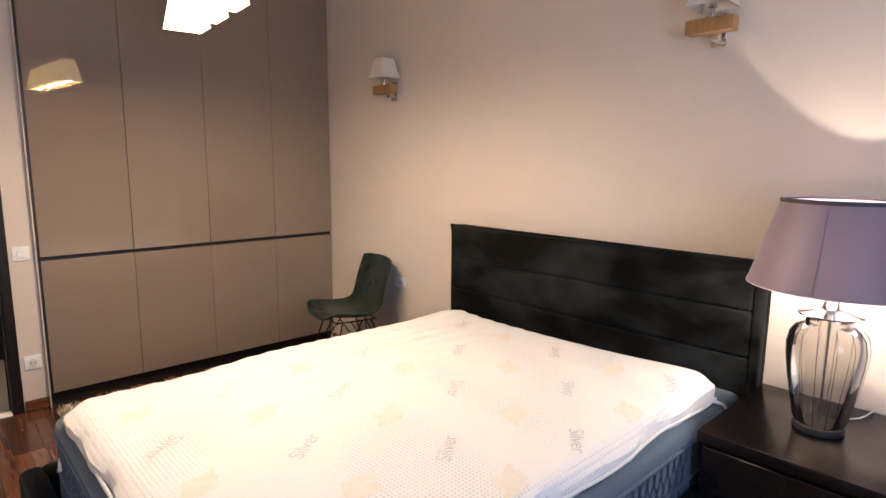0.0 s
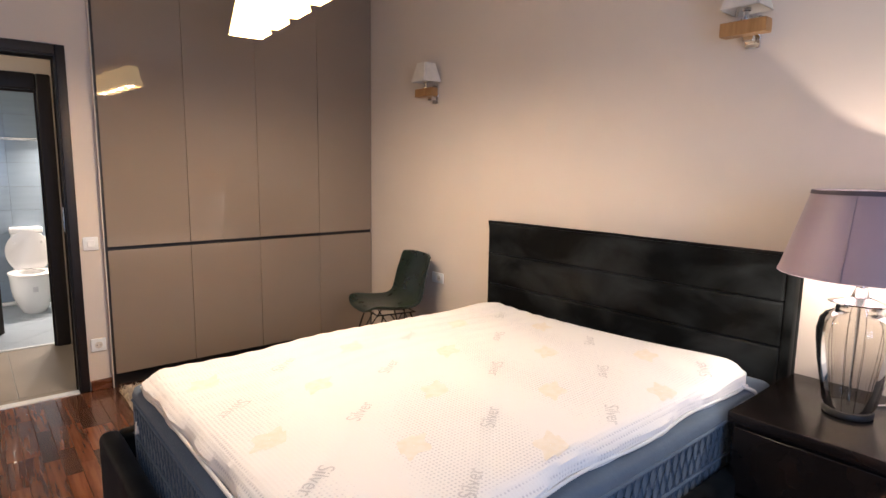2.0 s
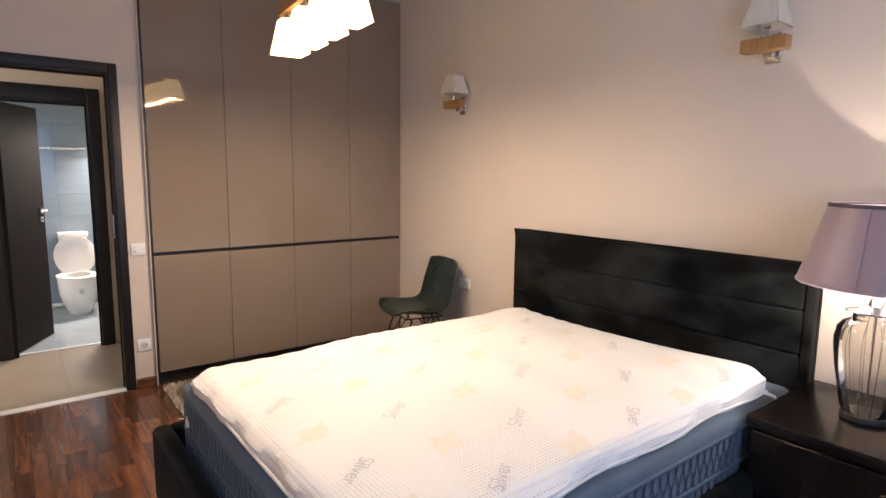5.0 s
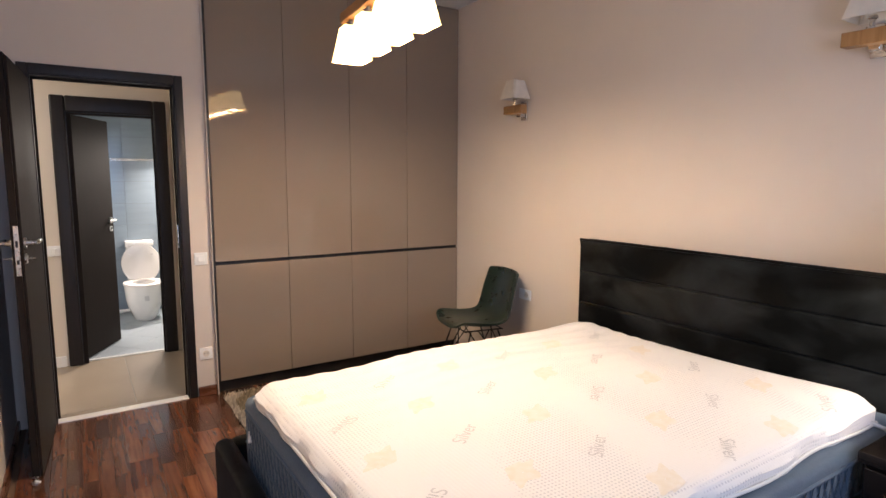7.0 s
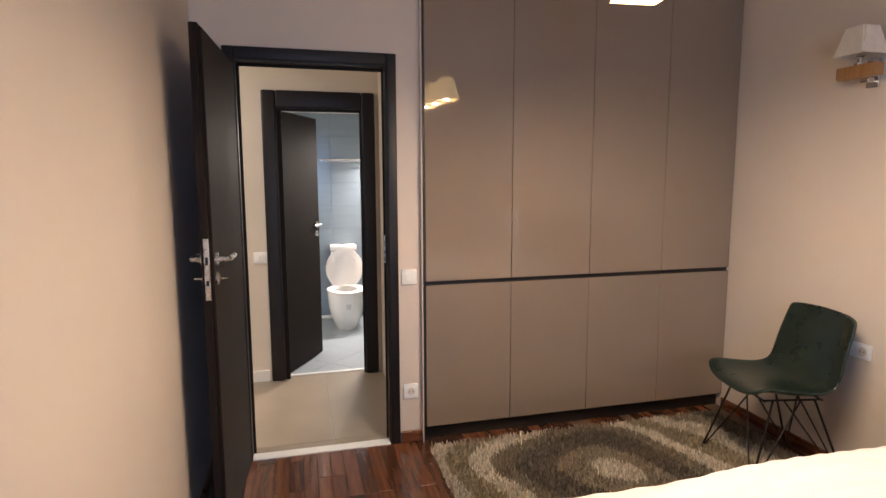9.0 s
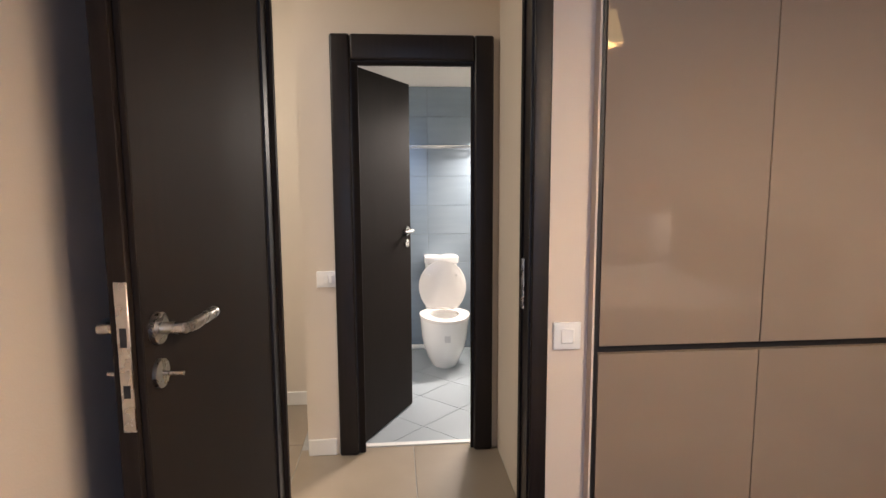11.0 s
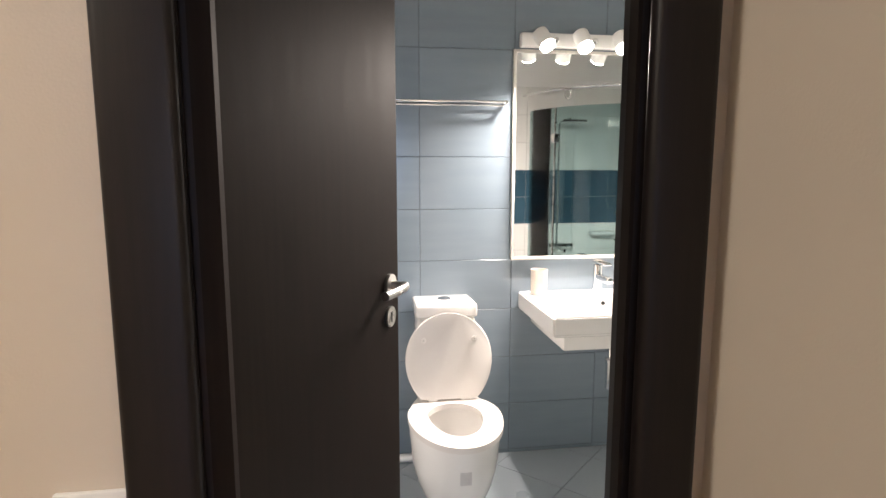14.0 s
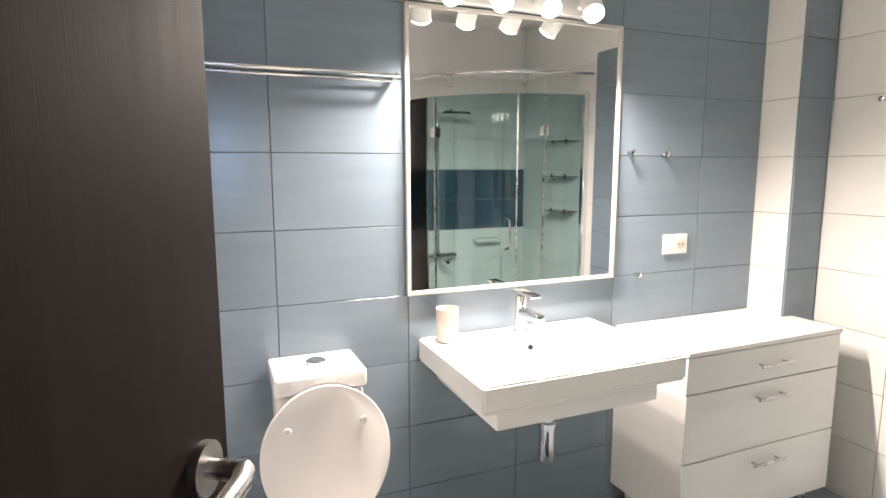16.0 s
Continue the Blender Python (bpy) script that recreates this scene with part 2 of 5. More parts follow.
def box(x0, y0, z0, x1, y1, z1, bevel=0.0, seg=1, bm=None):
    """A box between two corners, its edges rounded; added to bm if given."""
    b = bmesh.new()
    v = [b.verts.new((x, y, z)) for x in (x0, x1) for y in (y0, y1) for z in (z0, z1)]
    for f in ((0, 1, 3, 2), (4, 6, 7, 5), (0, 4, 5, 1), (2, 3, 7, 6), (0, 2, 6, 4), (1, 5, 7, 3)):
        b.faces.new([v[i] for i in f])
    if bevel:
        bmesh.ops.bevel(b, geom=b.edges[:], offset=bevel, segments=seg, affect="EDGES", profile=0.5)
    if bm is None:
        return b
    return join(bm, b)


def join(bm, other):
    me = bpy.data.meshes.new("temp")
    other.to_mesh(me)
    other.free()
    bm.from_mesh(me)
    bpy.data.meshes.remove(me)
    return bm


def boxes(*rows, bevel=0.0):
    bm = bmesh.new()
    for r in rows:
        box(*r, bevel=bevel, bm=bm)
    return bm


def lathe(profile, steps=40, centre=(0, 0, 0), flute=0.0, flutes=0, closed=False):
    """Turns (radius, height) pairs about the upright axis; flute waves the radius."""
    bm = bmesh.new()
    rings = []
    for r, z in profile:
        ring = []
        for i in range(steps):
            a = 2 * math.pi * i / steps
            k = 1 + (flute * math.cos(flutes * a) if flutes else 0)
            ring.append(bm.verts.new((centre[0] + r * k * math.cos(a), centre[1] + r * k * math.sin(a), centre[2] + z)))
        rings.append(ring)
    for a, b in zip(rings, rings[1:]):
        for i in range(steps):
            j = (i + 1) % steps
            bm.faces.new((a[i], a[j], b[j], b[i]))
    if closed:
        bm.faces.new(list(reversed(rings[0])))
        bm.faces.new(rings[-1])
    return bm


def rod(a, b, r, steps=12, r2=None):
    """A round bar from a to b."""
    a, b = Vector(a), Vector(b)
    bm = bmesh.new()
    bmesh.ops.create_cone(bm, cap_ends=True, segments=steps, radius1=r, radius2=r if r2 is None else r2, depth=(b - a).length)
    bmesh.ops.transform(bm, matrix=Matrix.Translation((a + b) / 2) @ (b - a).to_track_quat("Z", "Y").to_matrix().to_4x4(), verts=bm.verts)
    return bm


def tube(points, r, steps=10):
    """A round bar bent along points."""
    bm = bmesh.new()
    pts = [Vector(p) for p in points]
    rings = []
    for i, p in enumerate(pts):
        d = (pts[min(i + 1, len(pts) - 1)] - pts[max(i - 1, 0)]).normalized()
        up = Vector((0, 0, 1)) if abs(d.z) < 0.95 else Vector((1, 0, 0))
        s = d.cross(up).normalized()
        u = s.cross(d)
        rings.append([bm.verts.new(p + r * (math.cos(2 * math.pi * k / steps) * s + math.sin(2 * math.pi * k / steps) * u)) for k in range(steps)])
    for a, b in zip(rings, rings[1:]):
        for k in range(steps):
            j = (k + 1) % steps
            bm.faces.new((a[k], a[j], b[j], b[k]))
    bm.faces.new(list(reversed(rings[0])))
    bm.faces.new(rings[-1])
    return bm


def loft(rings):
    """Skins closed loops of equal count, capped at both ends."""
    bm = bmesh.new()
    vs = [[bm.verts.new(p) for p in ring] for ring in rings]
    n = len(vs[0])
    for a, b in zip(vs, vs[1:]):
        for i in range(n):
            j = (i + 1) % n
            bm.faces.new((a[i], a[j], b[j], b[i]))
    bm.faces.new(list(reversed(vs[0])))
    bm.faces.new(vs[-1])
    return bm


def finish(name, bm, mat, smooth=True):
    bmesh.ops.recalc_face_normals(bm, faces=bm.faces)
    me = bpy.data.meshes.new(name)
    bm.to_mesh(me)
    bm.free()
    me.materials.append(mat)
    if smooth:
        for p in me.polygons:
            p.use_smooth = True
        me.set_sharp_from_angle(angle=radians(38))
    return me


def part(name, bm, mat, parent, label="", smooth=True):
    o = new(name, finish(name, bm, mat, smooth))
    o.parent = parent
    if label:
        tagged(o, label)
    return o


def thing(name, label, category, m=None, group="", kind=""):
    o = new(name)
    o.empty_display_size = 0.05
    o.matrix_basis = m or Matrix()
    return tagged(o, label, category, group, kind)


def solo(name, bm, mat, label, category, m=None, kind="", group="", smooth=True):
    o = new(name, finish(name, bm, mat, smooth))
    o.matrix_basis = m or Matrix()
    return tagged(o, label, category, group, kind)


def structure(name, bm, mat, label, category):
    return solo(name, bm, mat, label, category, kind="structure", smooth=False)


# ---- large structure ----
CEIL, BCEIL, HCEIL = 2.82, 2.45, 2.70
structure("wall_east", boxes((2.34, -1.0, 0, 2.46, 5.15, CEIL)), PAINT, "warm beige painted bedroom wall behind the bed", "wall")
structure("wall_west", boxes((-0.84, -1.0, 0, -0.72, 4.715, CEIL)), PAINT, "plain beige painted bedroom wall beside the door", "wall")
structure("wall_south", boxes((-0.84, -1.12, 0, -0.65, -1.0, CEIL), (0.55, -1.12, 0, 2.46, -1.0, CEIL), (-0.65, -1.12, 0, 0.55, -1.0, 0.9), (-0.65, -1.12, 2.2, 0.55, -1.0, CEIL)),
          PAINT, "plain beige bedroom wall with the window", "wall")
structure("wall_north", boxes((-0.84, 4.715, 0, -0.56, 4.84, CEIL), (-0.56, 4.715, 2.058, 0.225, 4.84, CEIL), (0.225, 4.715, 0, 0.385, 4.84, CEIL)),
          PAINT, "beige bedroom wall with an open doorway to the hall", "wall")
structure("ceiling", boxes((-0.84, -1.12, CEIL, 2.46, 5.25, CEIL + 0.1)), WHITEPAINT, "plain white bedroom ceiling", "ceiling")
structure("wall_niche", boxes((0.335, 4.84, 0, 0.385, 5.92, CEIL)), HALLPAINT, "cream wall closing the end of the hall", "wall")
structure("wall_shower", boxes((0.385, 5.16, 0, 2.50, 5.39, CEIL)), WHITEPAINT, "wall between the wardrobe and the shower", "wall")
structure("wall_hall_south", boxes((-3.6, 4.72, 0, -0.84, 4.84, HCEIL)), HALLPAINT, "plain cream hall wall", "wall")
structure("wall_hall_west", boxes((-3.7, 4.72, 0, -3.6, 7.93, HCEIL)), HALLPAINT, "plain cream wall at the far end of the hall", "wall")
structure("wall_hall_far", boxes((-3.6, 7.81, 0, -1.165, 7.93, HCEIL)), HALLPAINT, "cream hall wall behind the white sideboard", "wall")
structure("wall_hall_block", boxes((-1.165, 6.60, 0, -0.635, 7.93, HCEIL)), HALLPAINT, "cream painted wall return in the hall", "wall")
structure("wall_hall_north", boxes((-0.635, 5.92, 0, -0.40, 5.975, HCEIL), (-0.40, 5.92, 1.97, 0.235, 5.975, HCEIL), (0.235, 5.92, 0, 0.50, 5.975, HCEIL)),
          HALLPAINT, "cream hall wall with the open bathroom doorway", "wall")
structure("wall_bath_west", boxes((-0.635, 5.975, 0, -0.53, 7.83, HCEIL)), WHITEPAINT, "bathroom side wall behind the open door", "wall")
structure("wall_bath_north", boxes((-0.53, 7.713, 0, 2.62, 7.83, HCEIL)), WHITEPAINT, "bathroom back wall, white above the tiles", "wall")
structure("wall_bath_east", boxes((2.318, 5.39, 0, 2.50, 7.713, HCEIL)), WHITEPAINT, "bathroom side wall, white above the tiles", "wall")
structure("wall_bath_inner", boxes((0.385, 5.39, 0, 0.50, 5.92, HCEIL)), WHITEPAINT, "bathroom wall beside the shower corner", "wall")
structure("ceiling_hall", boxes((-3.7, 4.84, HCEIL, 0.335, 7.93, HCEIL + 0.1)), WHITEPAINT, "plain white hall ceiling", "ceiling")
structure("ceiling_bath", boxes((-0.53, 5.975, BCEIL, 2.318, 7.713, BCEIL + 0.08), (0.50, 5.39, BCEIL, 2.318, 5.975, BCEIL + 0.08)), WHITEPAINT, "plain white bathroom ceiling", "ceiling")
structure("pillar", boxes((2.125, 7.540, 0, 2.318, 7.713, BCEIL)), WHITEPAINT, "small boxed pipe pillar in the bathroom corner", "pillar")

floor = structure("floor", boxes((-0.84, -1.12, -0.1, 2.46, 4.74, -0.008)), JOINT, "red-brown hardwood parquet bedroom floor", "floor")
floor_hall = structure("floor_hall", boxes((-3.7, 4.84, -0.1, 0.385, 5.975, -0.004), (-3.7, 5.975, -0.1, -0.635, 7.93, -0.004), (-0.526, 4.769, -0.1, 0.199, 4.84, -0.004)), GROUT, "large taupe ceramic tile hall floor", "floor")
floor_bath = structure("floor_bath", boxes((-0.53, 6.01, -0.1, 2.50, 7.72, -0.004), (0.50, 5.39, -0.1, 2.50, 6.01, -0.004)), GROUT, "blue-grey diagonal tile bathroom floor", "floor")
structure("threshold_1", boxes((-0.526, 4.703, -0.1, 0.199, 4.768, 0.006)), WHITEPLASTIC, "pale stone threshold strip under the bedroom door", "threshold")
structure("threshold_2", boxes((-0.40, 5.975, -0.1, 0.235, 6.01, 0.006)), WHITEPLASTIC, "thin white threshold strip under the bathroom door", "threshold")
_w = thing("window_1", "white window behind the bed's near side, dusk sky outside", "window", pose(-0.05, -1.06, 0.9), kind="structure")
part("window_frame", boxes((-0.6, -0.03, 0, -0.54, 0.03, 1.3), (0.54, -0.03, 0, 0.6, 0.03, 1.3), (-0.54, -0.03, 0, 0.54, 0.03, 0.06), (-0.54, -0.03, 1.24, 0.54, 0.03, 1.3)), WHITEPLASTIC, _w)
part("pane", boxes((-0.54, -0.006, 0.06, 0.54, 0.006, 1.24)), CLEAR, _w).visible_shadow = False

# skirting
structure("baseboard_1", box(0.262, 4.700, 0, 0.3785, 4.7145, 0.065, 0.003), SKIRT, "red-brown wooden skirting board", "skirting")
structure("baseboard_2", box(2.325, 3.2, 0, 2.3395, 4.67, 0.065, 0.003), SKIRT, "red-brown wooden skirting board", "skirting")
structure("baseboard_3", box(-0.7195, -1.0, 0, -0.705, 4.70, 0.065, 0.003), SKIRT, "red-brown wooden skirting board", "skirting")
structure("baseboard_4", box(-0.632, 5.905, 0, -0.49, 5.9195, 0.085, 0.003), WHITELAC, "white ceramic skirting in the hall", "skirting")
structure("baseboard_5", boxes((-1.18, 6.585, 0, -1.10, 6.5995, 0.085), (-1.098, 6.585, 0, -0.637, 6.5995, 0.085), bevel=0.003), WHITELAC, "white ceramic skirting in the hall", "skirting")

structure("trim_1", boxes((0.379, 4.678, 0, 0.3855, 4.7145, 2.815)), PAINT, "narrow beige filler strip beside the wardrobe", "trim")

# ---- doors ----


def door_set(name, m, w, h, trim, depth, label, face2=True, top=0, proud=0.016, soft=0.005, lip=0.012):
    """A dark lining with rounded casings on both faces. Local x along the wall, y through it, origin at the opening's left foot."""
    d = thing(name, label, "door frame", m, kind="structure")
    part("lining", boxes((-0.024, 0, 0, 0, depth, h + 0.024), (w, 0, 0, w + 0.024, depth, h + 0.024), (0, 0, h, w, depth, h + 0.024)), WENGE, d)
    part("stop", boxes((0, depth - 0.055, 0, lip, depth - 0.030, h), (w - 0.006, depth - 0.055, 0, w, depth - 0.030, h), (lip, depth - 0.055, h - 0.012, w - 0.006, depth - 0.030, h)), LEAF, d)
    top = top or trim
    for y0, y1 in ((-proud, -0.0005), (depth + 0.0005, depth + proud)) if face2 else ((-proud, -0.0005),):
        for x0, x1, z0, z1 in ((-trim, -0.006, 0, h + top), (w + 0.006, w + trim, 0, h + top), (-0.006, w + 0.006, h + 0.006, h + top)):
            part("casing", box(x0, y0, z0, x1, y1, z1, soft, 4), WENGE, d)
    return d


def handle_set(leaf, x, z, t, out, key=True):
    """Lever handles and keyhole roses on both faces of a leaf; out: which way the lever points."""
    for s, y in ((-1, 0), (1, t)):
        rose = part("rose", rod((x, y, z), (x, y + s * 0.009, z), 0.026, 24), STEEL, leaf, "round brushed steel rose")
        part("lever", join(rod((x, y + s * 0.009, z), (x, y + s * 0.045, z), 0.010, 16),
                           tube([(x, y + s * 0.042, z), (x + out * 0.02, y + s * 0.048, z), (x + out * 0.07, y + s * 0.05, z), (x + out * 0.118, y + s * 0.046, z)], 0.010, 14)), STEEL, rose, "brushed steel lever")
        kr = part("key_rose", rod((x, y, z - 0.075), (x, y + s * 0.007, z - 0.075), 0.024, 24), STEEL, leaf, "round steel keyhole rose")
        part("keyhole", boxes((x - 0.003, y + s * 0.007 - 0.001, z - 0.088, x + 0.003, y + s * 0.007 + 0.001, z - 0.063)), BLACK, kr)


door_1 = door_set("door_1", pose(-0.527, 4.715, 0), 0.727, 2.032, 0.056, 0.125, "dark wenge door frame between bedroom and hall", top=0.063)
part("strike_plate", box(0.7165, 0.03, 1.01, 0.7215, 0.052, 1.16, 0.001), STEEL, door_1, "steel strike plate")
leaf_1 = thing("bedroom_door", "dark wenge flush door standing open into the bedroom", "door", pose(-0.530, 4.698, 0.006, 0, 0, -93.5))
part("leaf", boxes((0.0, -0.042, 0, 0.70, -0.012, 2.015), (0.012, -0.012, 0, 0.688, 0.0, 2.003), bevel=0.002), LEAF, leaf_1)
part("lock_plate", box(0.700, -0.032, 1.0, 0.7025, -0.012, 1.235, 0.001), STEEL, leaf_1, "steel lock faceplate on the door edge")
part("latch", boxes((0.7025, -0.027, 1.135, 0.7035, -0.017, 1.165), (0.7025, -0.027, 1.055, 0.7035, -0.017, 1.075)), BLACK, leaf_1)
for _y, _s in ((-0.042, -1), (0.0, 1)):
    _r = part("rose", rod((0.645, _y, 1.15), (0.645, _y + _s * 0.009, 1.15), 0.026, 24), STEEL, leaf_1, "round brushed steel rose")
    part("lever", tube([(0.645, _y, 1.15), (0.645, _y + _s * 0.045, 1.15), (0.62, _y + _s * 0.052, 1.15), (0.53, _y + _s * 0.05, 1.15)], 0.010, 14), STEEL, _r, "brushed steel lever")
    _k = part("key_rose", rod((0.645, _y, 1.075), (0.645, _y + _s * 0.007, 1.075), 0.024, 24), STEEL, leaf_1, "round steel keyhole rose")
    part("key", rod((0.645, _y, 1.075), (0.645, _y + _s * 0.04, 1.075), 0.004, 8), STEEL, _k)
door_2 = door_set("door_2", pose(-0.374, 5.92, 0), 0.578, 1.945, 0.100, 0.055, "dark wenge door frame between hall and bathroom", False, 0.125, 0.032, 0.013, 0.028)
leaf_2 = thing("bathroom_door", "dark wenge flush door standing open into the bathroom", "door", pose(-0.371, 5.979, 0.008, 0, 0, 62.6))
part("leaf", box(0.0, 0.0, 0, 0.62, 0.040, 1.935, 0.002), LEAF, leaf_2)
handle_set(leaf_2, 0.565, 1.085, 0.040, -1)
_s = thing("door_stop", "small round steel door stop on the parquet", "door stop", pose(-0.60, 3.96, 0))
part("base", lathe([(0.001, 0), (0.02, 0), (0.02, 0.006), (0.012, 0.010), (0.001, 0.010)], 20), STEEL, _s)
part("ball", lathe([(0.001, 0.010), (0.010, 0.012), (0.016, 0.022), (0.014, 0.032), (0.001, 0.037)], 20), CHROME, _s)

# ---- wardrobe ----


def wardrobe():
    w = thing("wardrobe", "built-in taupe high-gloss wardrobe with handleless doors", "wardrobe", pose(0.39, 4.675, 0))
    # body, plinth and strip are coloured as the shade seen between doors
    part("carcass", boxes((0.0, 0.024, 0.09, 1.948, 0.47, 2.815)), GAPSHADE, w, "wardrobe body, near-black for the shade in the door gaps")
    part("plinth", boxes((0.0, 0.05, 0.0, 1.948, 0.47, 0.089)), GAPSHADE, w, "recessed plinth, near-black for the shade under the doors")
    part("side_strip", boxes((-0.004, 0.0, 0.0, 0.006, 0.023, 2.815)), GAPSHADE, w)
    xs = (0.008, 0.500, 0.982, 1.462, 1.944)
    for a, b in zip(xs, xs[1:]):
        part("lower_door", box(a + 0.001, 0.0, 0.09, b - 0.001, 0.022, 0.886, 0.0015), TAUPE, w)
        part("upper_door", box(a + 0.001, 0.0, 0.909, b - 0.001, 0.022, 2.812, 0.0015), TAUPE, w)
    return w


wardrobe()

# ---- bed ----


def topper_top(x, y):
    """Height of the topper: soft swell, quilting ripples across, edges falling away."""
    h = 0.649 + 0.006 * math.sin(3.1 * x + 1.3 * y) + 0.004 * math.sin(7 * x - 4 * y) + 0.016 * math.exp(-((x - 2.02) / 0.16) ** 2 - ((y - 1.62) / 0.25) ** 2)
    h += 0.010 * math.exp(-((x - 2.0) / 0.14) ** 2 - ((y - 2.95) / 0.14) ** 2)
    h += 0.0022 * math.sin(64 * x + 3 * math.sin(5 * x)) * max(0.0, min(1.0, (y - 2.80) / 0.2)) * max(0.0, min(1.0, (1.75 - x) / 0.3))
    h += 0.0030 * math.sin(62 * y + 3 * math.sin(4 * x)) * max(0.0, min(1.0, (y - 2.2) / 0.6))
    return h


def topper():
    x0, x1, y0, y1 = 0.20, 2.115, 1.548, 3.025
    bm = bmesh.new()
    nx, ny = 90, 70
    top, bot = [], []
    for i in range(nx + 1):
        ra, rb = [], []
        for j in range(ny + 1):
            u, v = i / nx, j / ny
            wob = 0.007 * math.sin(23 * u + 5 * v) + 0.006 * math.sin(31 * v + 2)
            x = x0 + (x1 - x0) * u + (wob if i in (0, nx) else 0)
            y = y0 + (y1 - y0) * v + (0.010 * math.sin(19 * u) + 0.006 * math.sin(37 * u) if j in (0, ny) else 0)
            d = min(u * (x1 - x0), (1 - u) * (x1 - x0), v * (y1 - y0), (1 - v) * (y1 - y0))
            cu, cv = min(u, 1 - u) * (x1 - x0), min(v, 1 - v) * (y1 - y0)
            rc = 0.10
            if cu < rc and cv < rc:
                k = math.hypot(rc - cu, rc - cv) / rc
                if k > 1:
                    x += (-1 if u > 0.5 else 1) * (rc - cu) * (1 - 1 / k)
                    y += (-1 if v > 0.5 else 1) * (rc - cv) * (1 - 1 / k)
                d = max(0.0, rc - math.hypot(rc - cu, rc - cv))
            z = topper_top(x, y) - 0.034 * max(0.0, 1 - d / 0.055) ** 2
            ra.append(bm.verts.new((x, y, z)))
            rb.append(bm.verts.new((x, y, 0.580)))
        top.append(ra)
        bot.append(rb)
    for i in range(nx):
        for j in range(ny):
            bm.faces.new((top[i][j], top[i + 1][j], top[i + 1][j + 1], top[i][j + 1]))
            bm.faces.new((bot[i][j], bot[i][j + 1], bot[i + 1][j + 1], bot[i + 1][j]))
    for i in range(nx):
        bm.faces.new((top[i][0], bot[i][0], bot[i + 1][0], top[i + 1][0]))
        bm.faces.new((top[i][ny], top[i + 1][ny], bot[i + 1][ny], bot[i][ny]))
    for j in range(ny):
        bm.faces.new((top[0][j], top[0][j + 1], bot[0][j + 1], bot[0][j]))
        bm.faces.new((top[nx][j], bot[nx][j], bot[nx][j + 1], top[nx][j + 1]))
    return bm


def lettering(word, size):
    """A bmesh of flat letters, centred, in the xy plane."""
    c = bpy.data.curves.new("word", "FONT")
    c.body, c.size, c.align_x, c.align_y = word, size, "CENTER", "CENTER"
    o = bpy.data.objects.new("word", c)
    me = o.to_mesh()
    bm = bmesh.new()
    bm.from_mesh(me)
    o.to_mesh_clear()
    bpy.data.objects.remove(o)
    return bm


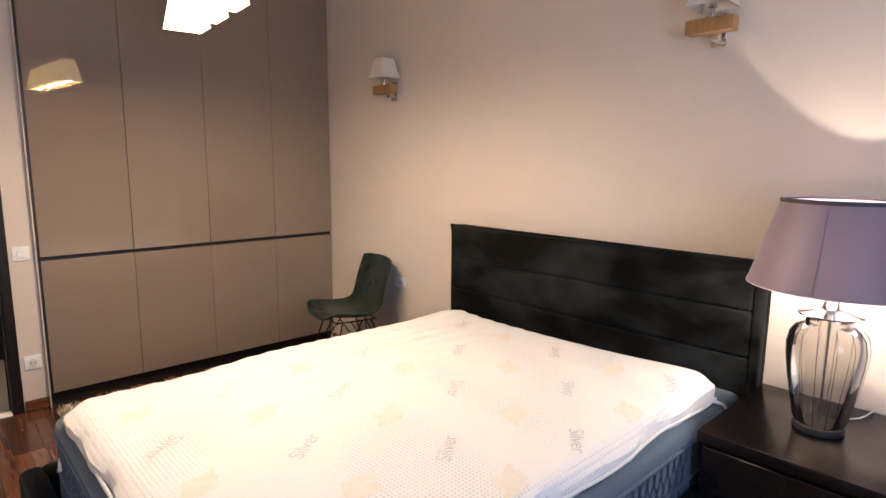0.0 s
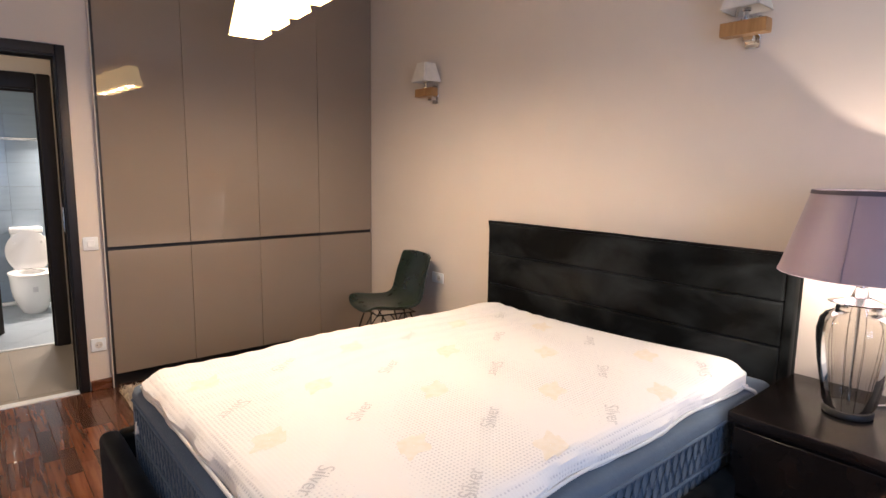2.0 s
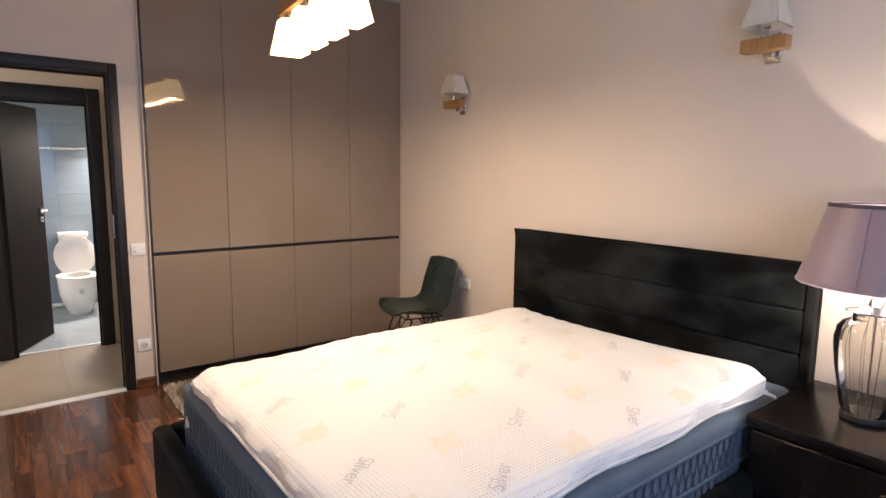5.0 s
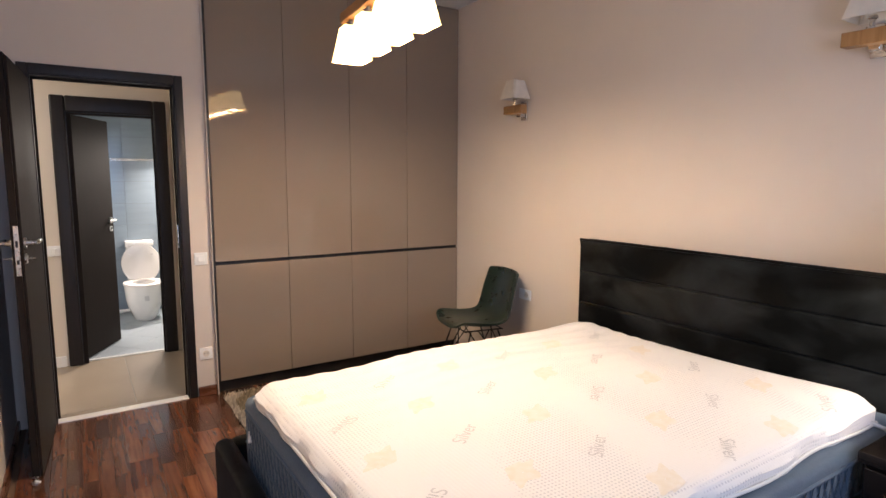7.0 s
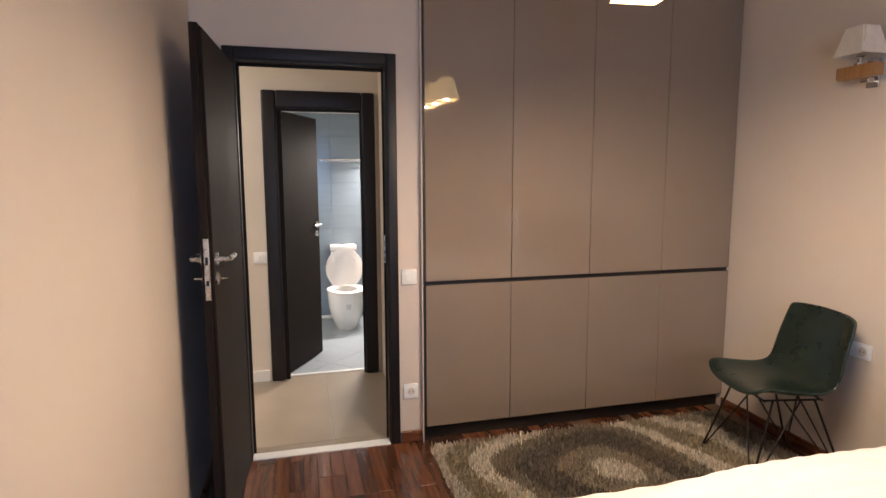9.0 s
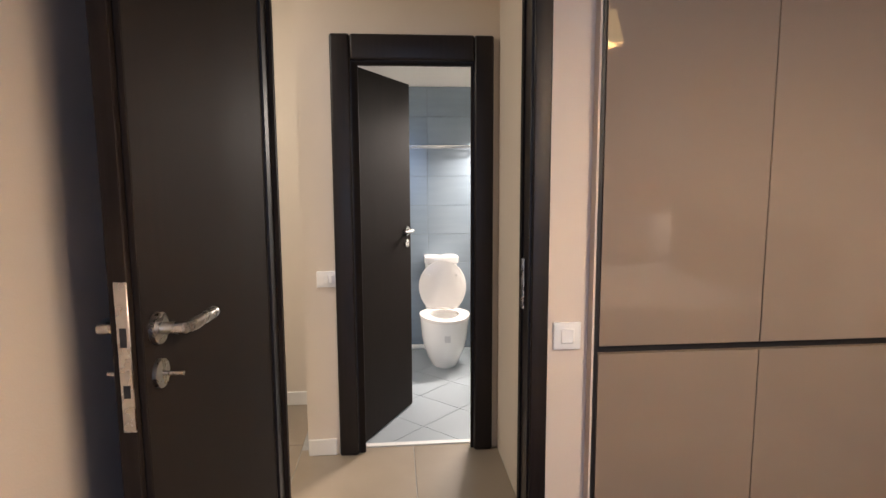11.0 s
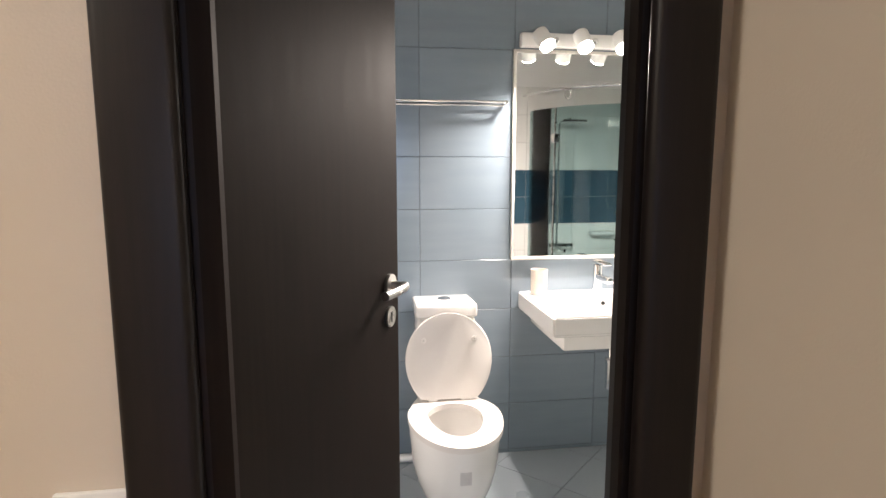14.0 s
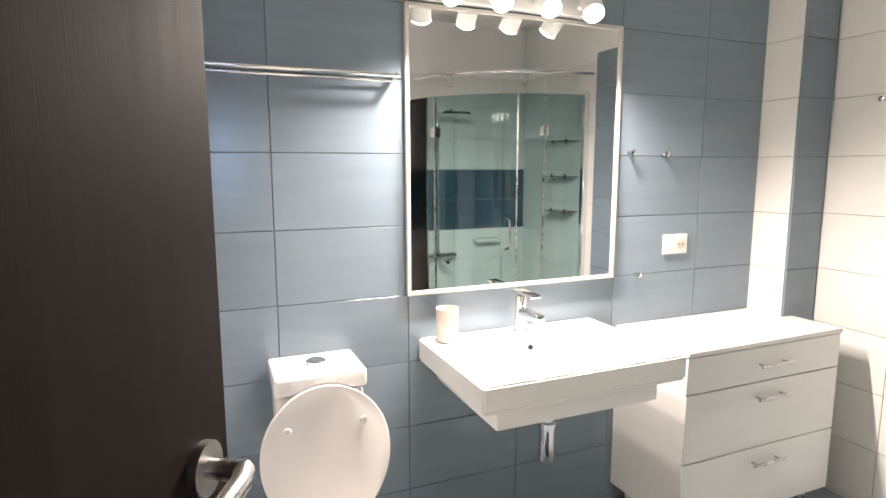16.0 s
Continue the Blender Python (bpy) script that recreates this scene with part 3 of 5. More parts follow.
def bed():
    b = thing("bed", "double bed with black velvet frame and channelled headboard", "bed", pose(0, 0, 0))
    hb = part("headboard", box(2.275, 1.46, 0.02, 2.335, 3.19, 1.10, 0.02, 3), VELVET, b, "black velvet headboard with horizontal seams")
    for z0, z1 in ((0.30, 0.52), (0.522, 0.715), (0.717, 0.905), (0.907, 1.095)):
        part("channel", box(2.225, 1.500, z0, 2.285, 3.18, z1, 0.012, 3), VELVET, hb)
    part("side_pad", box(2.232, 1.462, 0.30, 2.30, 1.499, 1.095, 0.014, 3), VELVET, hb)
    part("piping", tube([(2.232, 1.475, 1.098), (2.232, 2.3, 1.105), (2.232, 3.185, 1.10), (2.25, 3.19, 1.06), (2.25, 3.19, 0.35)], 0.007, 8), VELVET, hb)
    part("side_rail", box(0.13, 3.085, 0.05, 2.27, 3.165, 0.375, 0.03, 4), VELVET, b)
    part("side_rail", box(0.13, 1.425, 0.05, 2.27, 1.495, 0.375, 0.03, 4), VELVET, b)
    part("foot_rail", box(0.07, 1.425, 0.05, 0.15, 3.165, 0.375, 0.03, 4), VELVET, b)
    part("slat_base", boxes((0.15, 1.54, 0.15, 2.26, 3.09, 0.22)), GAPSHADE, b)
    for x, y in ((0.12, 1.55), (0.12, 3.09), (2.2, 1.55), (2.2, 3.09)):
        part("leg", rod((x, y, 0), (x, y, 0.07), 0.025, 12), BLACK, b)
    m = thing("mattress", "blue-grey quilted mattress on the velvet bed frame", "mattress", pose(0, 0, 0))
    part("body", box(0.175, 1.50, 0.22, 2.222, 3.065, 0.578, 0.035, 4), MATTBLUE, m)
    for z in (0.27, 0.40, 0.53):
        part("piping", tube([(0.225, 1.498, z), (2.17, 1.498, z)], 0.006, 8), MATTBLUE, m)
        part("piping", tube([(0.173, 1.58, z), (0.173, 3.015, z)], 0.006, 8), MATTBLUE, m)
    bm = bmesh.new()
    for side in (0, 1):
        n = 84 if side == 0 else 62
        for i in range(n):
            for r in (0, 1):
                z0, z1 = (0.277, 0.393) if r == 0 else (0.407, 0.523)
                s = (0.23 + 0.0228 * i) if side == 0 else (1.60 + 0.0226 * i)
                zz = [z0 + (z1 - z0) * k / 4 for k in range(5)]
                pts = [(s + 0.011 * math.sin(k * math.pi / 2 + i * math.pi), 1.4985, z) if side == 0 else (0.1735, s + 0.011 * math.sin(k * math.pi / 2 + i * math.pi), z) for k, z in enumerate(zz)]
                join(bm, tube(pts, 0.0028, 4))
    tagged(part("quilting", bm, MATTBLUE, m), kind="stuff")
    t = thing("mattress_topper", "white dotted knit mattress topper with printed words", "mattress topper", pose(0, 0, 0))
    part("pad", topper(), KNIT, t)
    part("piping", tube([(0.27 + 1.78 * k / 40, 1.544 + 0.010 * math.sin(19 * (0.035 + 0.93 * k / 40)), 0.590) for k in range(41)], 0.006, 8), WHITELAC, t)
    part("piping", tube([(0.197, 1.60 + 1.37 * k / 30, 0.590) for k in range(31)], 0.006, 8), WHITELAC, t)
    for a, c, d in (((0.29, 3.06, 0.60), (0.20, 3.04, 0.53), (0.168, 2.95, 0.42)), ((0.19, 1.70, 0.60), (0.185, 1.60, 0.56), (0.24, 1.50, 0.50)), ((2.00, 1.540, 0.60), (2.05, 1.510, 0.575), (2.08, 1.494, 0.52))):
        part("corner_strap", tube([a, c, d], 0.008, 8), WHITELAC, t, "white elastic corner strap")
    base = lettering("Silver", 0.066)
    for i in range(6):
        for j in range(5):
            x, y = 0.355 + 0.306 * i, 1.602 + 0.282 * j + (0.04 if j == 0 else 0)
            if (i + j) % 2:
                bm, mat, nm = base.copy(), INK, "printed_word"
                turn = pose(x, y, 0, 0, 0, 38 + (180 if (i, j) in ((0, 1), (0, 3), (3, 2), (4, 1), (4, 3), (3, 0)) else 0))
            else:
                bm, mat, nm = bmesh.new(), BEIGEINK, "printed_leaf"
                rr = [[bm.verts.new((q * 0.075 * math.cos(a) * (1 + 0.25 * math.sin(5 * a)), q * 0.04 * math.sin(a) * (1 + 0.3 * math.cos(4 * a)), 0)) for a in [2 * math.pi * w / 28 for w in range(28)]] for q in (0.05, 0.3, 0.5, 0.65, 0.8, 0.9, 1.0)]
                for p_, q_ in zip(rr, rr[1:]):
                    for w in range(28):
                        bm.faces.new((p_[w], p_[(w + 1) % 28], q_[(w + 1) % 28], q_[w]))
                turn = pose(x, y, 0, 0, 0, 38 + (180 if j % 2 else 0))
                bmesh.ops.triangulate(bm, faces=bm.faces)
            bmesh.ops.subdivide_edges(bm, edges=[e for e in bm.edges if e.calc_length() > 0.016], cuts=1)
            bmesh.ops.transform(bm, matrix=turn, verts=bm.verts)
            for v in bm.verts:
                d = min(v.co.x - 0.20, 2.115 - v.co.x, v.co.y - 1.548, 3.025 - v.co.y)
                v.co.z = topper_top(v.co.x, v.co.y) - 0.034 * max(0.0, 1 - d / 0.055) ** 2 + 0.0012
            bmesh.ops.triangulate(bm, faces=bm.faces)
            part(nm, bm, mat, t, smooth=False)
    base.free()


bed()

# ---- nightstand and lamp ----


def nightstand():
    n = thing("nightstand", "black-brown lacquered nightstand beside the bed", "nightstand", pose(1.72, 0.85, -0.0))
    part("tabletop", box(0, 0, 0.562, 0.61, 0.62, 0.60, 0.004, 2), BLACKGLOSS, n)
    part("body", boxes((0.025, 0.015, 0.06, 0.60, 0.605, 0.561)), BLACKGLOSS, n)
    for z0, z1 in ((0.075, 0.305), (0.313, 0.548)):
        part("drawer", box(0.004, 0.02, z0, 0.024, 0.60, z1, 0.002), BLACKGLOSS, n)
    part("plinth", boxes((0.05, 0.03, 0, 0.57, 0.59, 0.059)), BLACK, n)


nightstand()


def table_lamp():
    t = thing("table_lamp", "smoked ribbed glass table lamp with mauve shade, switched on", "table lamp", pose(2.030, 1.20, 0.60))
    part("base", lathe([(0.001, 0), (0.072, 0), (0.076, 0.005), (0.076, 0.016), (0.072, 0.022), (0.001, 0.022)], 48), BLACK, t, "black round foot")
    outer = [(0.070, 0.024), (0.078, 0.040), (0.088, 0.10), (0.104, 0.18), (0.113, 0.25), (0.115, 0.29), (0.108, 0.33), (0.090, 0.355), (0.068, 0.368), (0.066, 0.378), (0.072, 0.388)]
    body = part("glass_body", lathe(outer, 112, flute=-0.003, flutes=14), SMOKE, t, "smoky grey ribbed glass body")
    for k in range(14):
        a = 2 * math.pi * k / 14
        part("rib", tube([((r + 0.001) * math.cos(a), (r + 0.001) * math.sin(a), z) for r, z in outer[:-3]], 0.0011, 6), RIBGLASS, body)
    part("glass_lip", lathe([(0.06, 0.388), (0.092, 0.392), (0.094, 0.397), (0.06, 0.402), (0.03, 0.412)], 48), CHROME, t, "chrome collar")
    part("neck", lathe([(0.030, 0.40), (0.022, 0.43), (0.016, 0.445), (0.024, 0.452), (0.024, 0.462), (0.012, 0.466), (0.012, 0.492)], 32), CHROME, t, "chrome lamp neck")
    part("rod", rod((0, 0, 0.03), (0, 0, 0.41), 0.005, 10), CHROME, t)
    part("bulb", lathe([(0.012, 0.493), (0.02, 0.506), (0.026, 0.52), (0.02, 0.536), (0.002, 0.544)], 20), BULB, t).visible_shadow = False
    s = part("shade", join(lathe([(0.250, 0.490), (0.172, 0.760)], 64), lathe([(0.247, 0.491), (0.170, 0.759)], 64)), PURPLE, t, "mauve satin conical shade")
    part("trim", lathe([(0.250, 0.487), (0.2525, 0.487), (0.2505, 0.495), (0.249, 0.495)], 64), PURPLE, s)
    part("trim", lathe([(0.172, 0.756), (0.1745, 0.756), (0.173, 0.769), (0.170, 0.769)], 64), DARKTRIM, s)
    part("seam", tube([(-0.2505 + 0.0775 * k / 6, 0.0, 0.495 + 0.26 * k / 6) for k in range(7)], 0.0016, 6), PURPLE, s)
    for a in range(3):
        part("spoke", rod((0, 0, 0.490), (0.171 * math.cos(a * 2.094), 0.171 * math.sin(a * 2.094), 0.750), 0.002, 6), CHROME, t)
    c = solo("lamp_cord", tube([(2.14, 1.17, 0.606), (2.18, 1.15, 0.604), (2.22, 1.12, 0.604), (2.26, 1.11, 0.604), (2.325, 1.10, 0.604), (2.333, 1.10, 0.60), (2.333, 1.10, 0.3)], 0.003, 8), SHADEWHITE,
             "thin pale lamp cord lying on the nightstand", "cord")
    return t


table_lamp()

# ---- wall lamps and chandelier ----


def tapered_shade(w0, w1, h, wall=0.004):
    """A hollow four-sided shade, wider below; origin at the centre of its foot."""
    bm = bmesh.new()
    rings = []
    for w, z in ((w0, 0), (w1, h), (w1 - wall, h), (w0 - wall, 0)):
        rings.append([bm.verts.new((sx * w, sy * w, z)) for sx, sy in ((-1, -1), (1, -1), (1, 1), (-1, 1))])
    for a, b in zip(rings, rings[1:] + rings[:1]):
        for i in range(4):
            j = (i + 1) % 4
            bm.faces.new((a[i], a[j], b[j], b[i]))
    bmesh.ops.bevel(bm, geom=[e for e in bm.edges if abs(e.verts[0].co.z - e.verts[1].co.z) > 0.5 * h], offset=0.008, segments=2, affect="EDGES")
    return bm


def wall_lamp(y, z):
    s = thing("wall_lamp", "wall lamp with honey oak arm and white square shade, switched off", "wall lamp", pose(2.34, y, z), group="wall lamps over the bed")
    part("wall_plate", box(-0.016, -0.030, -0.070, -0.0005, 0.030, 0.060, 0.002), CHROME, s, "chrome wall plate")
    part("bracket", box(-0.064, -0.020, -0.050, -0.017, 0.020, -0.026, 0.002), CHROME, s)
    part("arm", box(-0.125, -0.092, -0.030, -0.065, 0.092, 0.026, 0.003), OAK, s, "honey oak block arm")
    part("stem", lathe([(0.022, 0.026), (0.022, 0.034), (0.010, 0.040), (0.010, 0.062), (0.018, 0.066), (0.018, 0.075)], 20, (-0.095, 0, 0), closed=True), CHROME, s)
    o = part("shade", tapered_shade(0.078, 0.048, 0.125), SHADEWHITE, s, "white tapered fabric shade")
    o.location = (-0.095, 0, 0.068)
    return s


wall_lamp(3.845, 1.940)
wall_lamp(1.745, 2.01)


def chandelier():
    c = thing("chandelier", "oak bar chandelier with four lit cream square shades", "chandelier", pose(0.81, 3.06, 0.032, 0, 0, -5.3))
    part("bar", box(-0.030, -0.46, 2.205, 0.030, 0.46, 2.255, 0.004), OAK, c, "honey oak bar")
    for y in (-0.19, 0.19):
        part("hanger", rod((0, y, 2.255), (0, y, 2.765), 0.007, 10), STEEL, c)
    part("canopy", box(-0.06, -0.29, 2.758, 0.06, 0.29, 2.7875, 0.004), OAK, c)
    for y in (-0.3675, -0.1225, 0.1225, 0.3675):
        part("socket", lathe([(0.024, 2.172), (0.028, 2.176), (0.028, 2.190), (0.010, 2.195), (0.010, 2.206)], 20, (0, y, 0), closed=True), STEEL, c)
        o = part("shade", tapered_shade(0.080, 0.049, 0.16), SHADELIT, c, "glowing cream fabric shade")
        o.location = (0, y, 2.008)
        # added cap that keeps the bulb's light off ceiling and upper wall
        part("light_block_cap", box(-0.044, y - 0.044, 2.164, 0.044, y + 0.044, 2.167), SHADELIT, c)
        b = part("bulb", lathe([(0.012, 2.165), (0.022, 2.11), (0.026, 2.08), (0.02, 2.055), (0.002, 2.045)], 18, (0, y, 0)), BULB, c)
        b.visible_shadow = False


chandelier()

# ---- chair and rug ----


def side_chair():
    c = thing("side_chair", "dark green leather shell chair on wire legs", "chair", pose(2.005, 3.96, 0.0, 0, 0, 168))
    prof = [(0.235, 0.440), (0.225, 0.455), (0.18, 0.458), (0.08, 0.440), (-0.02, 0.430), (-0.10, 0.440), (-0.165, 0.475), (-0.20, 0.55), (-0.225, 0.64), (-0.25, 0.72), (-0.270, 0.790), (-0.275, 0.812), (-0.276, 0.817)]
    bm = bmesh.new()
    nu = 16
    rows = []
    for k, (x, z) in enumerate(prof):
        f = k / (len(prof) - 1)
        half = 0.232 + 0.02 * math.sin(math.pi * f) - (0.030 if k == 0 else 0.010 if k == len(prof) - 1 else 0) - 0.035 * max(0, f - 0.6)
        row = []
        for i in range(nu + 1):
            u = 2 * i / nu - 1
            lift = 0.045 * abs(u) ** 3
            back = min(1.0, max(0.0, (f - 0.35) / 0.3))
            dip = 0.03 * u * u if f < 0.15 else 0
            row.append(bm.verts.new((x + lift * back * 1.1 - dip * 0.5, half * u, z + lift * (1 - back) - (0.006 * u ** 4 if f > 0.9 else 0) - dip * 0.6)))
        rows.append(row)
    for a, b in zip(rows, rows[1:]):
        for i in range(nu):
            bm.faces.new((a[i], a[i + 1], b[i + 1], b[i]))
    shell = part("shell", bm, LEATHER, c, "dark green stitched leather shell")
    md = shell.modifiers.new("thick", "SOLIDIFY")
    md.thickness, md.offset = 0.016, -1
    ms = shell.modifiers.new("soft", "SUBSURF")
    ms.levels = ms.render_levels = 2
    for sx, sy in ((1, 1), (1, -1), (-1, 1), (-1, -1)):
        foot = (0.235 * sx - 0.01, 0.225 * sy, 0.006)
        part("leg", rod(foot, (0.10 * sx, 0.16 * sy, 0.425), 0.0055, 8), WIRE, c)
        part("brace", rod(foot, (0.12 * sx, -0.02 * sy, 0.415), 0.004, 8), WIRE, c)
        part("brace", rod(foot, (-0.04 * sx, 0.15 * sy, 0.415), 0.004, 8), WIRE, c)
    for s in (1, -1):
        part("seat_bar", rod((0.14 * s, -0.16, 0.418), (0.14 * s, 0.16, 0.418), 0.005, 8), WIRE, c)
        part("seat_bar", rod((-0.14, 0.15 * s, 0.418), (0.14, 0.15 * s, 0.418), 0.005, 8), WIRE, c)
    return c


side_chair()


def rug():
    r = thing("shag_rug", "brown, grey and cream shag rug with wavy bands", "rug")
    x0, x1, y0, y1 = 0.40, 2.20, 3.35, 4.58
    part("backing", box(x0, y0, 0.0, x1, y1, 0.012, 0.003), RUG, r)
    rng = np.random.default_rng(5)
    n = 26000
    px, py = rng.uniform(x0 - 0.008, x1 + 0.008, n), rng.uniform(y0 + 0.2, y1 + 0.008, n)
    a = rng.uniform(0, 2 * np.pi, n)
    h, lean, la = rng.uniform(0.020, 0.036, n), rng.uniform(0.002, 0.018, n), rng.uniform(0, 2 * np.pi, n)
    w = 0.0042
    dx, dy = np.cos(a) * w, np.sin(a) * w
    tx, ty = np.cos(la) * lean, np.sin(la) * lean
    z = np.full(n, 0.010)
    v = np.stack([np.stack([px - dx, py - dy, z], 1), np.stack([px + dx, py + dy, z], 1),
                  np.stack([px + tx + dx * 0.5, py + ty + dy * 0.5, z + h], 1), np.stack([px + tx - dx * 0.5, py + ty - dy * 0.5, z + h], 1)], 1).reshape(-1, 3)
    me = bpy.data.meshes.new("pile")
    me.from_pydata(v.tolist(), [], np.arange(4 * n).reshape(-1, 4).tolist())
    me.materials.append(RUG)
    o = new("pile", me)
    o.parent = r
    tagged(o, kind="stuff")


rug()

# ---- switches and sockets ----


def plate(name, label, cat, m, w, h, kind_):
    """A wall plate; local -y faces the room."""
    s = thing(name, label, cat, m)
    part("cover", box(-w / 2, -0.010, -h / 2, w / 2, -0.0005, h / 2, 0.003, 2), WHITEPLASTIC, s)
    if kind_ == "switch":
        part("rocker", box(-0.020, -0.015, -0.022, 0.020, -0.0105, 0.022, 0.002), WHITEPLASTIC, s)
    if kind_ == "double":
        for x in (-0.012, 0.012):
            part("rocker", box(x - 0.011, -0.015, -0.022, x + 0.011, -0.0105, 0.022, 0.002), WHITEPLASTIC, s)
    if kind_ in ("socket", "wide"):
        x = 0.022 if kind_ == "wide" else 0
        part("well", lathe([(0.019, 0), (0.021, 0.002), (0.021, 0.004), (0.001, 0.0045)], 28), SHADEWHITE, s).matrix_basis = pose(x, -0.0105, 0, 90)
        for d in (-0.009, 0.009):
            part("hole", rod((x + d, -0.0135, 0), (x + d, -0.0165, 0), 0.003, 10), BLACK, s)
        if kind_ == "wide":
            part("rocker", box(-0.045, -0.014, -0.020, -0.008, -0.0105, 0.020, 0.002), WHITEPLASTIC, s)
    return s


plate("light_switch", "white square light switch beside the bedroom door", "light switch", pose(0.315, 4.7145, 0.935), 0.082, 0.082, "switch")
plate("wall_socket", "white square power socket low beside the bedroom door", "power socket", pose(0.318, 4.7145, 0.293), 0.082, 0.082, "socket")
plate("wall_socket", "white wide power socket behind the green chair", "power socket", pose(2.3395, 3.80, 0.635, 0, 0, -90), 0.125, 0.075, "wide")
plate("hall_switch", "white double switch beside the bathroom door", "light switch", pose(-0.510, 5.9195, 0.908), 0.115, 0.08, "double")
plate("bath_socket", "white wide socket and switch on blue tiles", "power socket", pose(1.67, 7.7045, 1.065), 0.125, 0.08, "wide")

# ---- hall sideboard and lamp ----


def sideboard():
    s = thing("sideboard", "white gloss sideboard with dark wood open shelves above", "sideboard", pose(-2.285, 7.44, 0))
    part("plinth", box(0, 0.02, 0, 0.9, 0.36, 0.07, 0.002), BROWNWOOD, s, "grey-brown wood plinth")
    part("body", boxes((0, 0.02, 0.07, 0.9, 0.36, 0.875)), WHITELAC, s)
    dr = part("drawer", box(0.004, 0, 0.725, 0.896, 0.019, 0.870, 0.003), WHITELAC, s)
    part("handle", tube([(0.36, 0.0, 0.80), (0.365, -0.025, 0.80), (0.535, -0.025, 0.80), (0.54, 0.0, 0.80)], 0.006, 10), CHROME, dr, "chrome bar handle")
    for k, hx in ((0, 0.14), (1, 0.58)):
        xa = 0.004 + 0.448 * k
        d = part("door", box(xa, 0, 0.400, xa + 0.444, 0.019, 0.720, 0.005), WHITELAC, s)
        part("door_panel", box(xa, 0, 0.085, xa + 0.444, 0.019, 0.398, 0.005), WHITELAC, d)
        part("handle", tube([(hx, 0.0, 0.66), (hx + 0.005, -0.025, 0.66), (hx + 0.165, -0.025, 0.66), (hx + 0.17, 0.0, 0.66)], 0.006, 10), CHROME, d, "chrome bar handle")
    rack = part("shelf_rack", boxes((0, 0.02, 1.225, 0.9, 0.36, 1.285), (0, 0.02, 0.876, 0.9, 0.36, 0.890), (0, 0.02, 0.890, 0.02, 0.36, 1.225), (0.88, 0.02, 0.890, 0.9, 0.36, 1.225)), BROWNWOOD, s, "grey-brown wood shelf rack")
    # back of the rack, wood darkened for the shade in there
    part("back_panel", boxes((0.02, 0.345, 0.890, 0.88, 0.36, 1.225)), SHADEDSHELF, rack)
    part("shelf", boxes((0.02, 0.03, 1.045, 0.88, 0.345, 1.062)), BROWNWOOD, rack)
    part("divider", boxes((0.441, 0.025, 0.890, 0.459, 0.345, 1.045), (0.441, 0.025, 1.062, 0.459, 0.345, 1.225)), BROWNWOOD, rack)


sideboard()


def hall_lamp():
    s = thing("hall_wall_lamp", "lit hall wall lamp with dark wood arm", "wall lamp", pose(-1.955, 7.81, 1.865))
    part("wall_plate", box(0.02, -0.018, -0.06, 0.09, -0.0005, 0.06, 0.002), CHROME, s)
    part("arm", box(-0.09, -0.15, -0.028, 0.08, -0.06, 0.028, 0.004), BROWNWOOD, s, "dark wood block arm")
    part("bracket", box(0.03, -0.06, -0.02, 0.07, -0.018, 0.02, 0.002), CHROME, s)
    o = part("shade", tapered_shade(0.085, 0.065, 0.15), HALLSHADE, s, "glowing cream square shade")
    o.location = (0, -0.11, 0.055)
    part("socket", rod((0, -0.11, 0.028), (0, -0.11, 0.06), 0.015, 14), CHROME, s)


hall_lamp()

# ---- bathroom ----


